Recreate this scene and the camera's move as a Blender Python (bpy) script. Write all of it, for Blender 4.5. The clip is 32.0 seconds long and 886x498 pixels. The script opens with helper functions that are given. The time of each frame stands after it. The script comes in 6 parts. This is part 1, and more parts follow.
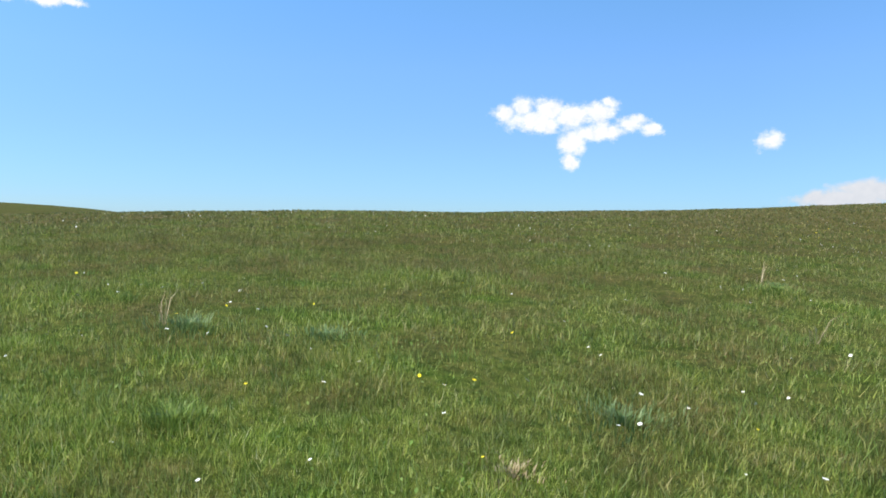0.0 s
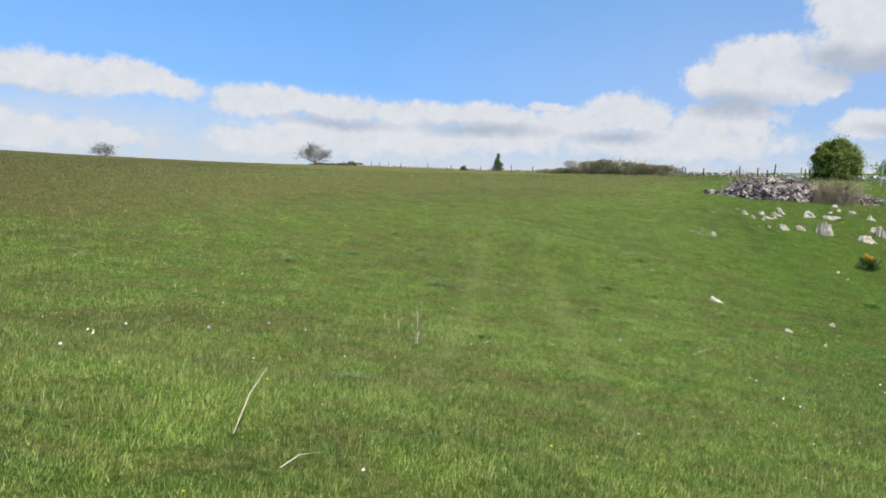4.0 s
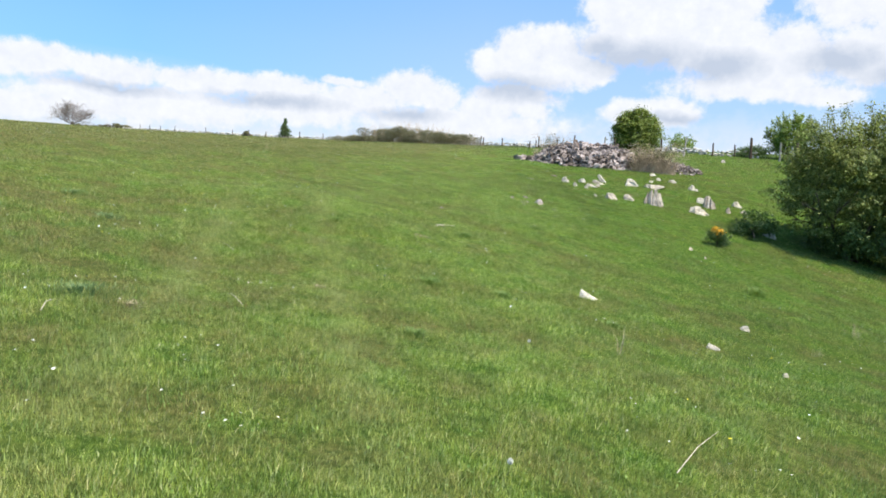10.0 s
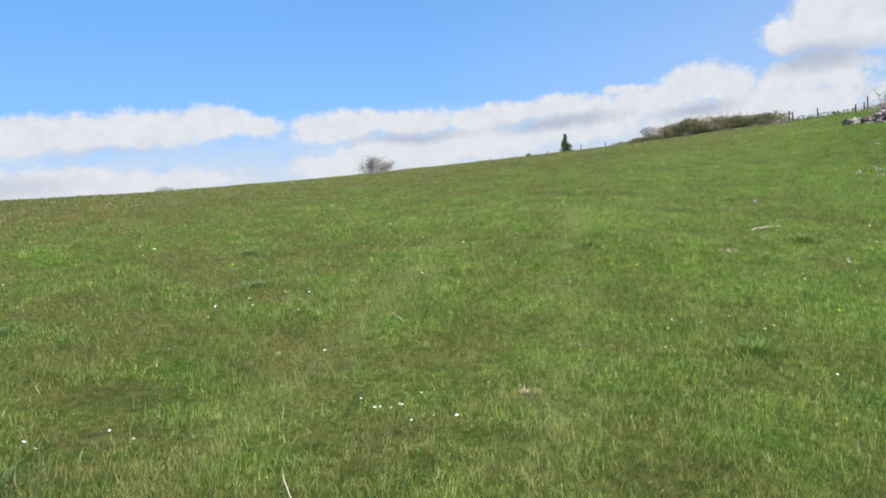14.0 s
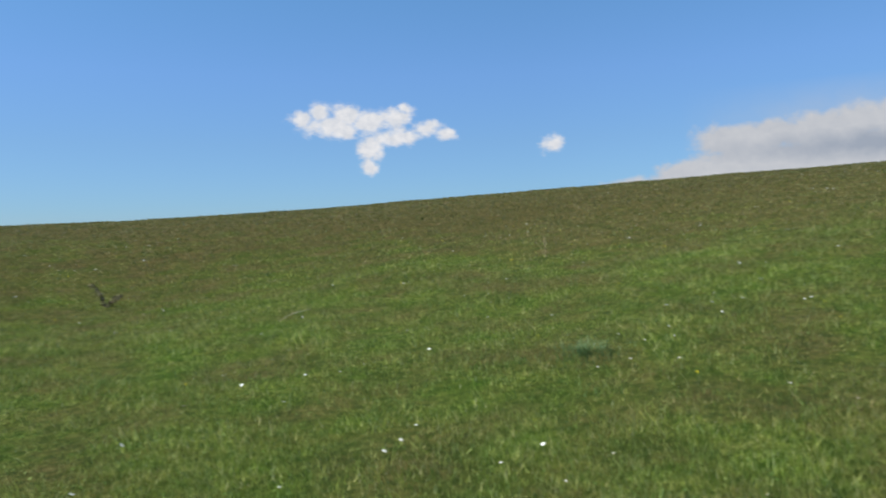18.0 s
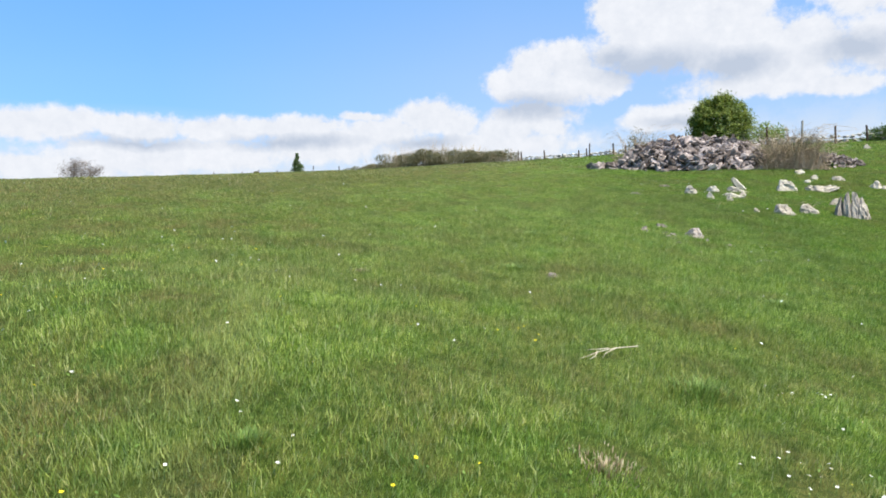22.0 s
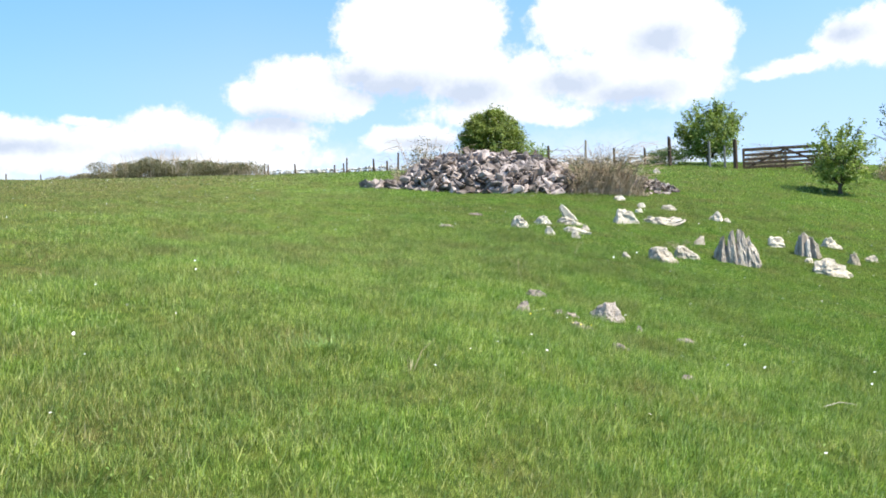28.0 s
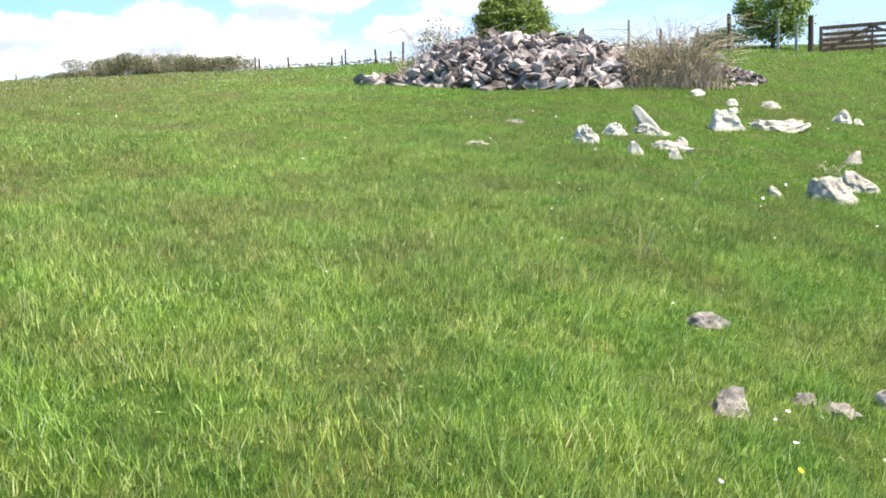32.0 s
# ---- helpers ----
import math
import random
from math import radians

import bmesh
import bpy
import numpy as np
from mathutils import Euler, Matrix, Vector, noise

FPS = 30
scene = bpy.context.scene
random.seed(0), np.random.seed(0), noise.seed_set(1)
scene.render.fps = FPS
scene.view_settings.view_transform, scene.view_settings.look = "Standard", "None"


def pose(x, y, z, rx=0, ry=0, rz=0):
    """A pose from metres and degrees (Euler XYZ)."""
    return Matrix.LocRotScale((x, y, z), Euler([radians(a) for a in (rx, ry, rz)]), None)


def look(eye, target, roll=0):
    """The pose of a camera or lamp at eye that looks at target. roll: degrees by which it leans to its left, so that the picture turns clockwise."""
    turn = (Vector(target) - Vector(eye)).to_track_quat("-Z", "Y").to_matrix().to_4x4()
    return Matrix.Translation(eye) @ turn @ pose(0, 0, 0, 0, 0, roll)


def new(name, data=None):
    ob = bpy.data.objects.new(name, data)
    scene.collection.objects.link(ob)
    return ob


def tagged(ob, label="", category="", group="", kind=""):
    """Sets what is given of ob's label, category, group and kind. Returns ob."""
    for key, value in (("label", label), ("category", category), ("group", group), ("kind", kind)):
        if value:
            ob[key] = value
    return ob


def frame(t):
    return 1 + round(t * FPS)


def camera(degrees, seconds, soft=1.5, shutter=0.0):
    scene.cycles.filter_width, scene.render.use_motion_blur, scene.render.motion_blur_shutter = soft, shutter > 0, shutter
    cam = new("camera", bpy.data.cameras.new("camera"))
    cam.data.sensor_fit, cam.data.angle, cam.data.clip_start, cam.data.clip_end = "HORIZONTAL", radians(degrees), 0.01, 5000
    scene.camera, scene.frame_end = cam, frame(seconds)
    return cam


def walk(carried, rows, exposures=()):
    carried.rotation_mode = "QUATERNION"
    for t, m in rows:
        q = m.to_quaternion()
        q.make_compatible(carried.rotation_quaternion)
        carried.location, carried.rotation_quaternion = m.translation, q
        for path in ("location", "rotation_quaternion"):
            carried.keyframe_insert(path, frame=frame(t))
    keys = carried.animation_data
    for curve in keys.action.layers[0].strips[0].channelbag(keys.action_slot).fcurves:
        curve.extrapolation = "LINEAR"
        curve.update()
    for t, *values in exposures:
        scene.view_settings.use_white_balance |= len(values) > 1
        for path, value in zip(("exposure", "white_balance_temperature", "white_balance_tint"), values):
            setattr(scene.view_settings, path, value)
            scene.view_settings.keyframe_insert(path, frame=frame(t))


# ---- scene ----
from math import sin, cos, pi, sinh, asinh, exp, atan2, sqrt

cam = camera(61.43, 32.0, soft=1.75, shutter=0.05)
PATH = [
    (0, 0.089, -0.188, 1.997, 89.06, -1.06, -3.21),
    (1, 0.048, -0.183, 1.993, 93.3, -0.43, 13.02),
    (1.5, 0.085, -0.189, 1.991, 93.38, 0.08, 20.18),
    (2, 0.16, -0.199, 1.987, 92.5, -0.24, -4.92),
    (2.2, 0.205, -0.206, 1.984, 91.59, -2.04, -18.2),
    (2.4, 0.276, -0.217, 1.979, 91.31, 0.38, -32.23),
    (2.6, 0.384, -0.232, 1.972, 90.84, -3.07, -45.38),
    (2.8, 0.532, -0.26, 1.963, 90.55, -4.71, -60.37),
    (3, 0.723, -0.306, 1.951, 89.57, -4.91, -77.22),
    (3.5, 1.32, -0.48, 1.92, 90.44, -2.97, -96.8),
    (5.5, 4.021, -1.334, 1.786, 86.71, -1.94, -99.91),
    (6, 4.74, -1.505, 1.755, 88.96, -4.03, -87.41),
    (6.5, 5.489, -1.706, 1.729, 87.2, -4.82, -94.89),
    (7, 6.26, -1.884, 1.702, 85.53, -3.63, -93.78),
    (7.5, 6.995, -2.042, 1.68, 84.99, -4.43, -94.58),
    (8, 7.683, -2.28, 1.649, 85.62, -2.55, -99.27),
    (8.5, 8.387, -2.549, 1.636, 87.65, -3.54, -102.24),
    (9, 9.07, -2.866, 1.616, 88.65, -0.21, -107.78),
    (9.5, 9.747, -3.151, 1.605, 87.29, -3.03, -106.6),
    (10, 10.387, -3.5, 1.615, 87.48, -2.95, -114.64),
    (10.5, 11, -3.889, 1.625, 86.66, -3.12, -118.67),
    (11, 11.585, -4.255, 1.61, 86.31, -4.88, -124.95),
    (11.5, 12.17, -4.64, 1.567, 86.07, -1.33, -114.46),
    (12, 12.796, -4.98, 1.556, 84.4, -5.21, -114.72),
    (12.5, 13.468, -5.224, 1.589, 88.56, -1.34, -106.19),
    (13, 14.121, -5.403, 1.648, 91.75, 1.39, -96.22),
    (13.5, 14.787, -5.542, 1.674, 91.65, 2.24, -98.44),
    (14, 15.456, -5.692, 1.698, 89.09, 5.06, -92.04),
    (14.5, 16.143, -5.636, 1.737, 84.77, -0.34, -77.73),
    (14.6, 16.265, -5.622, 1.738, 84.17, -0.81, -72.99),
    (14.8, 16.474, -5.592, 1.734, 84.13, -0.87, -59.98),
    (15, 16.643, -5.568, 1.734, 82.44, -0.36, -47.61),
    (15.2, 16.772, -5.552, 1.739, 82.23, -1.42, -36.73),
    (15.4, 16.862, -5.543, 1.748, 82.63, -2.98, -25.41),
    (15.5, 16.887, -5.542, 1.755, 81.98, -3.42, -18.97),
    (17.5, 17.109, -5.594, 1.959, 93.13, 0.12, 28.09),
    (17.6, 17.148, -5.601, 1.969, 92.75, 0.56, 22.91),
    (18, 17.5, -5.681, 2.007, 89.42, 1.6, -18.2),
    (18.3, 17.826, -5.81, 2.03, 89.6, 2.85, -51.1),
    (18.5, 18.05, -5.921, 2.043, 89.02, 3.85, -67.76),
    (19, 18.633, -6.244, 2.075, 88.45, 0.71, -89.5),
    (19.5, 19.23, -6.598, 2.107, 88.17, 2.42, -93.2),
    (20, 19.844, -6.895, 2.129, 88.14, 0.47, -106.75),
    (20.5, 20.437, -7.227, 2.15, 88.68, 0.18, -117.17),
    (21, 21.045, -7.437, 2.194, 91.06, 0.74, -115.09),
    (21.5, 21.62, -7.534, 2.283, 89.59, 1.71, -115.52),
    (22, 22.218, -7.681, 2.377, 89.4, 2.2, -112.47),
    (22.5, 22.816, -7.753, 2.4, 88.8, 0.88, -112.54),
    (23, 23.422, -8.001, 2.433, 86.22, 3.48, -113.92),
    (23.5, 24.021, -8.264, 2.519, 87.55, 3.95, -118.75),
    (24, 24.662, -8.524, 2.613, 88.76, 1.9, -122.35),
    (24.5, 25.251, -8.82, 2.682, 86.23, 3.36, -120.3),
    (26.5, 27.918, -10.129, 3.009, 85.23, 0.36, -118.51),
    (27, 28.521, -10.555, 3.086, 86.5, 0.78, -123.01),
    (27.5, 29.11, -10.971, 3.154, 87.1, 1.86, -128.37),
    (28, 29.612, -11.424, 3.201, 89.84, 2.4, -131.87),
    (28.5, 30.149, -11.856, 3.24, 89.9, 2.58, -131.37),
    (29, 30.687, -12.305, 3.307, 86.74, 2.77, -131.41),
    (29.5, 31.205, -12.745, 3.386, 85.48, 4.7, -131.83),
    (30, 31.776, -13.116, 3.453, 83.81, 1.59, -131.09),
    (30.5, 32.287, -13.512, 3.504, 82.98, 4.11, -130.04),
    (31, 32.871, -13.9, 3.575, 82.66, 3.38, -128.97),
    (31.5, 33.343, -14.332, 3.639, 82.49, 3.54, -129.28),
    (32, 33.816, -14.784, 3.711, 81.82, 3.41, -131.29),
]

walk(cam, [(t, pose(x, y, z, rx, ry, rz)) for t, x, y, z, rx, ry, rz in PATH], exposures=[
    (0.0, 0.38), (0.5, 0.16), (1.0, 0.02), (2.0, -0.22), (3.0, 0.03), (6.0, 0.55), (7.0, 0.62), (8.0, 0.75), (9.0, 0.7), (10.0, 0.66), (12.0, 0.95), (13.0, 0.72), (14.0, 0.38), (15.0, 0.78), (17.5, -0.1), (18.0, -0.1), (18.3, 0.28), (18.6, 0.38), (19.0, 0.45), (20.0, 0.58), (22.0, 0.56), (24.0, 0.75), (27.0, 0.98), (28.0, 0.9), (29.0, 0.75), (30.0, 0.95), (32.0, 1.15),
])

# ---------------------------------------------------------------- sun and sky
SUN_AZ, SUN_EL = 117.0, 56.0  # degrees; azimuth from +y towards -x
sun_dir = Vector((-sin(radians(SUN_AZ)) * cos(radians(SUN_EL)), cos(radians(SUN_AZ)) * cos(radians(SUN_EL)), sin(radians(SUN_EL))))
lamp = bpy.data.lights.new("sun", "SUN")
lamp.energy, lamp.angle, lamp.color = 5.0, radians(0.6), (1.0, 0.935, 0.78)
sun = new("sun", lamp)
sun.matrix_world = look((0, 0, 60), Vector((0, 0, 60)) - sun_dir)

# clouds as soft ellipses on the dome: azimuth, elevation, half width, half height in degrees
LONG_BANK = [(-39.2, 6.6, 2.07, 1.03), (-42.3, 6.9, 3.13, 0.97), (-46.8, 7.2, 3.68, 0.99), (-51.3, 7.6, 3.8, 1.09), (-55.6, 8.1, 3.44, 1.19), (-59.9, 8.6, 3.46, 1.27), (-63.4, 9.2, 3.02, 1.35),
             (-67.2, 9.3, 3.84, 1.26), (-71.5, 9.5, 3.75, 1.25), (-75.6, 9.8, 3.23, 1.14), (-78.8, 9.4, 1.95, 0.8), (-40.9, 4.7, 4.23, 1.62), (-47.8, 5.1, 6.17, 1.89), (-56.3, 5.5, 6.86, 1.93),
             (-64.9, 5.7, 6.0, 1.28), (-69.3, 5.5, 4.64, 1.1), (-73.0, 5.6, 3.71, 0.92), (-86.8, 6.0, 3.47, 0.69), (-36.6, 4.3, 3.0, 1.1), (-34.3, 3.6, 3.4, 0.75), (-31.3, 2.9, 2.8, 0.55)]
LOW_BANK = [(-83.3, 8.8, 2.05, 1.07), (-85.8, 9.0, 2.51, 1.16), (-90.5, 8.8, 3.43, 1.01), (-96.2, 8.7, 3.47, 0.85), (-101.4, 8.9, 4.31, 0.85), (-92.8, 6.8, 8.57, 1.2), (-84.3, 6.1, 3.72, 0.75),
            (-103.6, 7.5, 5.12, 1.27), (-108.2, 8.5, 3.33, 1.08), (-111.9, 9.5, 2.63, 1.31), (-113.9, 8.8, 1.39, 1.22), (-106.5, 9.6, 1.69, 0.33), (-117.8, 8.3, 3.02, 1.0), (-121.1, 8.3, 1.44, 0.78), (-115.5, 7.1, 7.75, 1.05)]
CUMULUS = [(-118.2, 11.4, 2.05, 1.22), (-120.1, 12.6, 2.08, 1.7), (-122.4, 12.9, 2.03, 1.55), (-121.7, 11.4, 4.2, 1.44), (-124.7, 11.1, 2.13, 1.16), (-119.5, 9.2, 3.52, 0.99), (-126.6, 16.2, 2.37, 2.39),
           (-129.7, 17.3, 3.89, 3.16), (-133.2, 16.8, 3.89, 3.37), (-135.6, 16.3, 1.81, 2.07), (-128.7, 13.7, 4.75, 2.12), (-133.9, 13.1, 4.75, 2.14), (-137.3, 11.9, 4.72, 1.86), (-142.2, 16.2, 2.77, 2.82),
           (-145.5, 15.9, 3.68, 3.11), (-149.1, 15.8, 3.75, 3.05), (-151.8, 14.3, 1.99, 2.47), (-145.7, 12.1, 6.11, 2.01), (-150.3, 11.0, 2.92, 1.66), (-139.2, 12.8, 2.98, 1.31), (-136.3, 10.2, 5.58, 1.0), (-140.6, 9.5, 2.96, 0.67)]
HIGH = [(-131.2, 21.0, 5.2, 3.0), (-146.1, 20.2, 6.3, 3.31), (-160.7, 12.5, 1.99, 1.62), (-162.8, 12.6, 1.59, 2.11), (-157.9, 11.5, 2.44, 0.6), (-155.8, 11.1, 1.45, 0.34), (-128.4, 8.2, 2.16, 0.93), (-130.8, 8.4, 2.38, 1.02)]
SMALL = [(-7.8, 9.5, 1.03, 0.5), (-9.2, 9.8, 1.03, 0.91), (-11.2, 9.7, 1.1, 0.9), (-10.2, 8.8, 2.39, 0.83), (-12.7, 9.1, 1.72, 0.85), (-14.6, 9.5, 1.29, 0.69), (-15.4, 10.1, 0.68, 0.38),
         (-14.8, 8.1, 1.93, 0.62), (-17.0, 8.5, 1.46, 0.54), (-18.5, 8.2, 0.94, 0.43), (-12.9, 7.2, 1.01, 1.03), (-12.9, 5.8, 0.61, 0.72), (-26.6, 7.1, 0.83, 0.67), (33.7, 17.8, 1.14, 0.34),
         (30.2, 15.5, 1.44, 0.78), (28.9, 16.5, 1.16, 1.09), (27.8, 15.6, 1.16, 0.9), (30.9, 17.1, 0.43, 0.31), (26.6, 16.9, 0.52, 0.43), (25.2, 15.1, 1.19, 0.5), (23.6, 15.3, 1.01, 0.31)]
# the blue-grey undersides and hollows of the larger clouds
BELLIES = [(-128.6, 12.0, 4.9, 1.5), (-126.1, 12.9, 2.4, 0.95), (-134.2, 11.6, 3.4, 1.2), (-142.0, 11.7, 3.3, 1.2), (-146.5, 10.6, 4.0, 1.1), (-119.6, 9.9, 3.7, 1.1), (-111.5, 7.5, 3.3, 0.6), (-160.9, 13.0, 1.8, 0.8),
           (-148.5, 14.2, 2.6, 1.3), (-90.2, 7.7, 5.0, 0.5), (-70.7, 7.7, 7.5, 0.7), (-101.4, 7.8, 5.6, 0.6), (-51.9, 5.8, 14.0, 1.1), (-131.0, 8.0, 3.0, 0.5)]

world = bpy.data.worlds.new("sky")
scene.world = world
world.use_nodes = True
wt = world.node_tree
wt.nodes.clear()


def node(tree, kind, **sets):
    n = tree.nodes.new(kind)
    for key, value in sets.items():
        if key == "op":
            n.operation = value
        elif key == "clamp":
            n.use_clamp = value
        else:
            n.inputs[int(key[1:])].default_value = value
    return n


def join(tree, a, b, ia=0, ib=0):
    tree.links.new(a.outputs[ia], b.inputs[ib])
    return b


def math_node(tree, op, a, b=None, clamp=False):
    n = node(tree, "ShaderNodeMath", op=op, clamp=clamp)
    for i, v in enumerate((a, b)):
        if v is None:
            continue
        if isinstance(v, (int, float)):
            n.inputs[i].default_value = v
        else:
            tree.links.new(v, n.inputs[i])
    return n.outputs[0]


def cloud_field(name, puffs):
    """A node group: how deep a direction (azimuth, elevation in degrees) lies inside these soft ellipses."""
    field = bpy.data.node_groups.new(name, "ShaderNodeTree")
    field.interface.new_socket("place", in_out="INPUT", socket_type="NodeSocketVector")
    field.interface.new_socket("depth", in_out="OUTPUT", socket_type="NodeSocketFloat")
    gin, gout = field.nodes.new("NodeGroupInput"), field.nodes.new("NodeGroupOutput")
    total = None
    for az, el, rx, ry in puffs:
        place = gin.outputs[0]
        if total is not None:
            # each cloud waits for the one before, which keeps the shader's memory small
            wait = node(field, "ShaderNodeVectorMath", op="MULTIPLY_ADD")
            field.links.new(total, wait.inputs[0])
            wait.inputs[1].default_value = (1e-7, 1e-7, 0)
            field.links.new(place, wait.inputs[2])
            place = wait.outputs[0]
        m = node(field, "ShaderNodeVectorMath", op="MULTIPLY_ADD")
        field.links.new(place, m.inputs[0])
        m.inputs[1].default_value, m.inputs[2].default_value = (1 / rx, 1 / ry, 0), (-az / rx, -el / ry, 0)
        ln = node(field, "ShaderNodeVectorMath", op="LENGTH")
        field.links.new(m.outputs[0], ln.inputs[0])
        # small clouds are shallow, large ones deep
        deep = min(1.0, 0.5 + 0.2 * ry)
        inside = node(field, "ShaderNodeMath", op="MULTIPLY_ADD")
        field.links.new(ln.outputs["Value"], inside.inputs[0])
        inside.inputs[1].default_value, inside.inputs[2].default_value = -deep, deep
        if total is None:
            total = inside.outputs[0]
        else:
            sm = node(field, "ShaderNodeMath", op="SMOOTH_MAX")
            field.links.new(total, sm.inputs[0])
            field.links.new(inside.outputs[0], sm.inputs[1])
            sm.inputs[2].default_value = 0.12
            total = sm.outputs[0]
    field.links.new(total, gout.inputs[0])
    return field


coord = wt.nodes.new("ShaderNodeTexCoord")
split = join(wt, coord, wt.nodes.new("ShaderNodeSeparateXYZ"))
deg = 180 / pi
azim = math_node(wt, "MULTIPLY", math_node(wt, "ARCTAN2", math_node(wt, "MULTIPLY", split.outputs[0], -1.0), split.outputs[1]), deg)
elev = math_node(wt, "MULTIPLY", math_node(wt, "ARCSINE", split.outputs[2]), deg)
both = wt.nodes.new("ShaderNodeCombineXYZ")
wt.links.new(azim, both.inputs[0])
wt.links.new(elev, both.inputs[1])


def sky_noise(scale, detail, rough, stretch=(1, 1, 1)):
    mp = wt.nodes.new("ShaderNodeMapping")
    mp.inputs["Scale"].default_value = stretch
    join(wt, coord, mp)
    n = wt.nodes.new("ShaderNodeTexNoise")
    n.inputs["Scale"].default_value, n.inputs["Detail"].default_value, n.inputs["Roughness"].default_value = scale, detail, rough
    join(wt, mp, n)
    return n


warp = sky_noise(17.0, 5.0, 0.6)
push = node(wt, "ShaderNodeVectorMath", op="MULTIPLY_ADD")
wt.links.new(warp.outputs["Color"], push.inputs[0])
push.inputs[1].default_value, push.inputs[2].default_value = (2.2, 1.5, 0), (-1.1, -0.75, 0)
moved = node(wt, "ShaderNodeVectorMath", op="ADD")
wt.links.new(both.outputs[0], moved.inputs[0])
wt.links.new(push.outputs[0], moved.inputs[1])
billow = sky_noise(34.0, 9.0, 0.66, (1, 1, 1.25))
curls = sky_noise(95.0, 6.0, 0.62)
g1 = wt.nodes.new("ShaderNodeGroup")
g1.node_tree = cloud_field("clouds", LONG_BANK + LOW_BANK + CUMULUS + HIGH)
wt.links.new(moved.outputs[0], g1.inputs[0])
g2 = wt.nodes.new("ShaderNodeGroup")
g2.node_tree = cloud_field("bellies", BELLIES)
wt.links.new(moved.outputs[0], g2.inputs[0])
puffy = math_node(wt, "ADD", math_node(wt, "MULTIPLY", math_node(wt, "SUBTRACT", billow.outputs[0], 0.5), 0.85), math_node(wt, "MULTIPLY", math_node(wt, "SUBTRACT", curls.outputs[0], 0.5), 0.4))
depth = math_node(wt, "ADD", g1.outputs[0], puffy)
ramp = wt.nodes.new("ShaderNodeMapRange")
ramp.interpolation_type = "SMOOTHSTEP"
ramp.inputs["From Min"].default_value, ramp.inputs["From Max"].default_value = -0.24, 0.2
wt.links.new(depth, ramp.inputs["Value"])
# the small fair-weather clouds are thin and ragged
g3 = wt.nodes.new("ShaderNodeGroup")
g3.node_tree = cloud_field("small_clouds", SMALL)
wt.links.new(moved.outputs[0], g3.inputs[0])
wisps = sky_noise(48.0, 9.0, 0.7, (1, 1, 1.3))
ragged = math_node(wt, "MULTIPLY", math_node(wt, "SUBTRACT", wisps.outputs[0], 0.5), 1.45)
small = wt.nodes.new("ShaderNodeMapRange")
small.interpolation_type = "SMOOTHSTEP"
small.inputs["From Min"].default_value, small.inputs["From Max"].default_value = -0.2, 0.38
wt.links.new(math_node(wt, "ADD", g3.outputs[0], ragged), small.inputs["Value"])
# the sunward edges are white, the bellies blue-grey
lit = math_node(wt, "SUBTRACT", 0.86, math_node(wt, "MULTIPLY", math_node(wt, "ADD", g2.outputs[0], 0.15), 1.35, clamp=True))
lit = math_node(wt, "ADD", lit, math_node(wt, "MULTIPLY", puffy, 0.9), clamp=True)
shade = wt.nodes.new("ShaderNodeMix")
shade.data_type = "RGBA"
shade.inputs[6].default_value, shade.inputs[7].default_value = (3.35, 3.8, 4.6, 1), (5.6, 5.75, 6.1, 1)
wt.links.new(lit, shade.inputs[0])

nishita = wt.nodes.new("ShaderNodeTexSky")
nishita.sky_type = "NISHITA"
nishita.sun_disc = False
nishita.sun_elevation, nishita.sun_rotation = radians(SUN_EL), radians(-SUN_AZ)
nishita.air_density, nishita.dust_density, nishita.ozone_density = 1.0, 0.2, 6.0
# a deep spring blue: less glare at the horizon, more colour above it
hue = wt.nodes.new("ShaderNodeValToRGB")
while len(hue.color_ramp.elements) < 6:
    hue.color_ramp.elements.new(0.5)
for e, (at, c) in zip(hue.color_ramp.elements, [(0.0, (0.36, 0.47, 0.64)), (0.05, (0.40, 0.53, 0.68)), (0.125, (0.51, 0.62, 0.73)), (0.208, (0.62, 0.75, 0.88)), (0.38, (0.68, 0.96, 1.0)), (0.75, (0.85, 0.82, 0.66))]):
    e.position, e.color = at, (*c, 1)
wt.links.new(math_node(wt, "MULTIPLY", elev, 1 / 60), hue.inputs[0])
tint = wt.nodes.new("ShaderNodeMix")
tint.data_type, tint.blend_type = "RGBA", "MULTIPLY"
tint.inputs[0].default_value = 1.0
join(wt, nishita, tint, 0, 6)
join(wt, hue, tint, 0, 7)
bright = node(wt, "ShaderNodeVectorMath", op="SCALE")
wt.links.new(tint.outputs[2], bright.inputs[0])
# the sky grows paler and brighter towards the sun
sunward = math_node(wt, "MULTIPLY", math_node(wt, "ADD", azim, 25.0), 1 / 65, clamp=True)
wt.links.new(math_node(wt, "ADD", math_node(wt, "MULTIPLY", sunward, 0.42), 1.49), bright.inputs["Scale"])
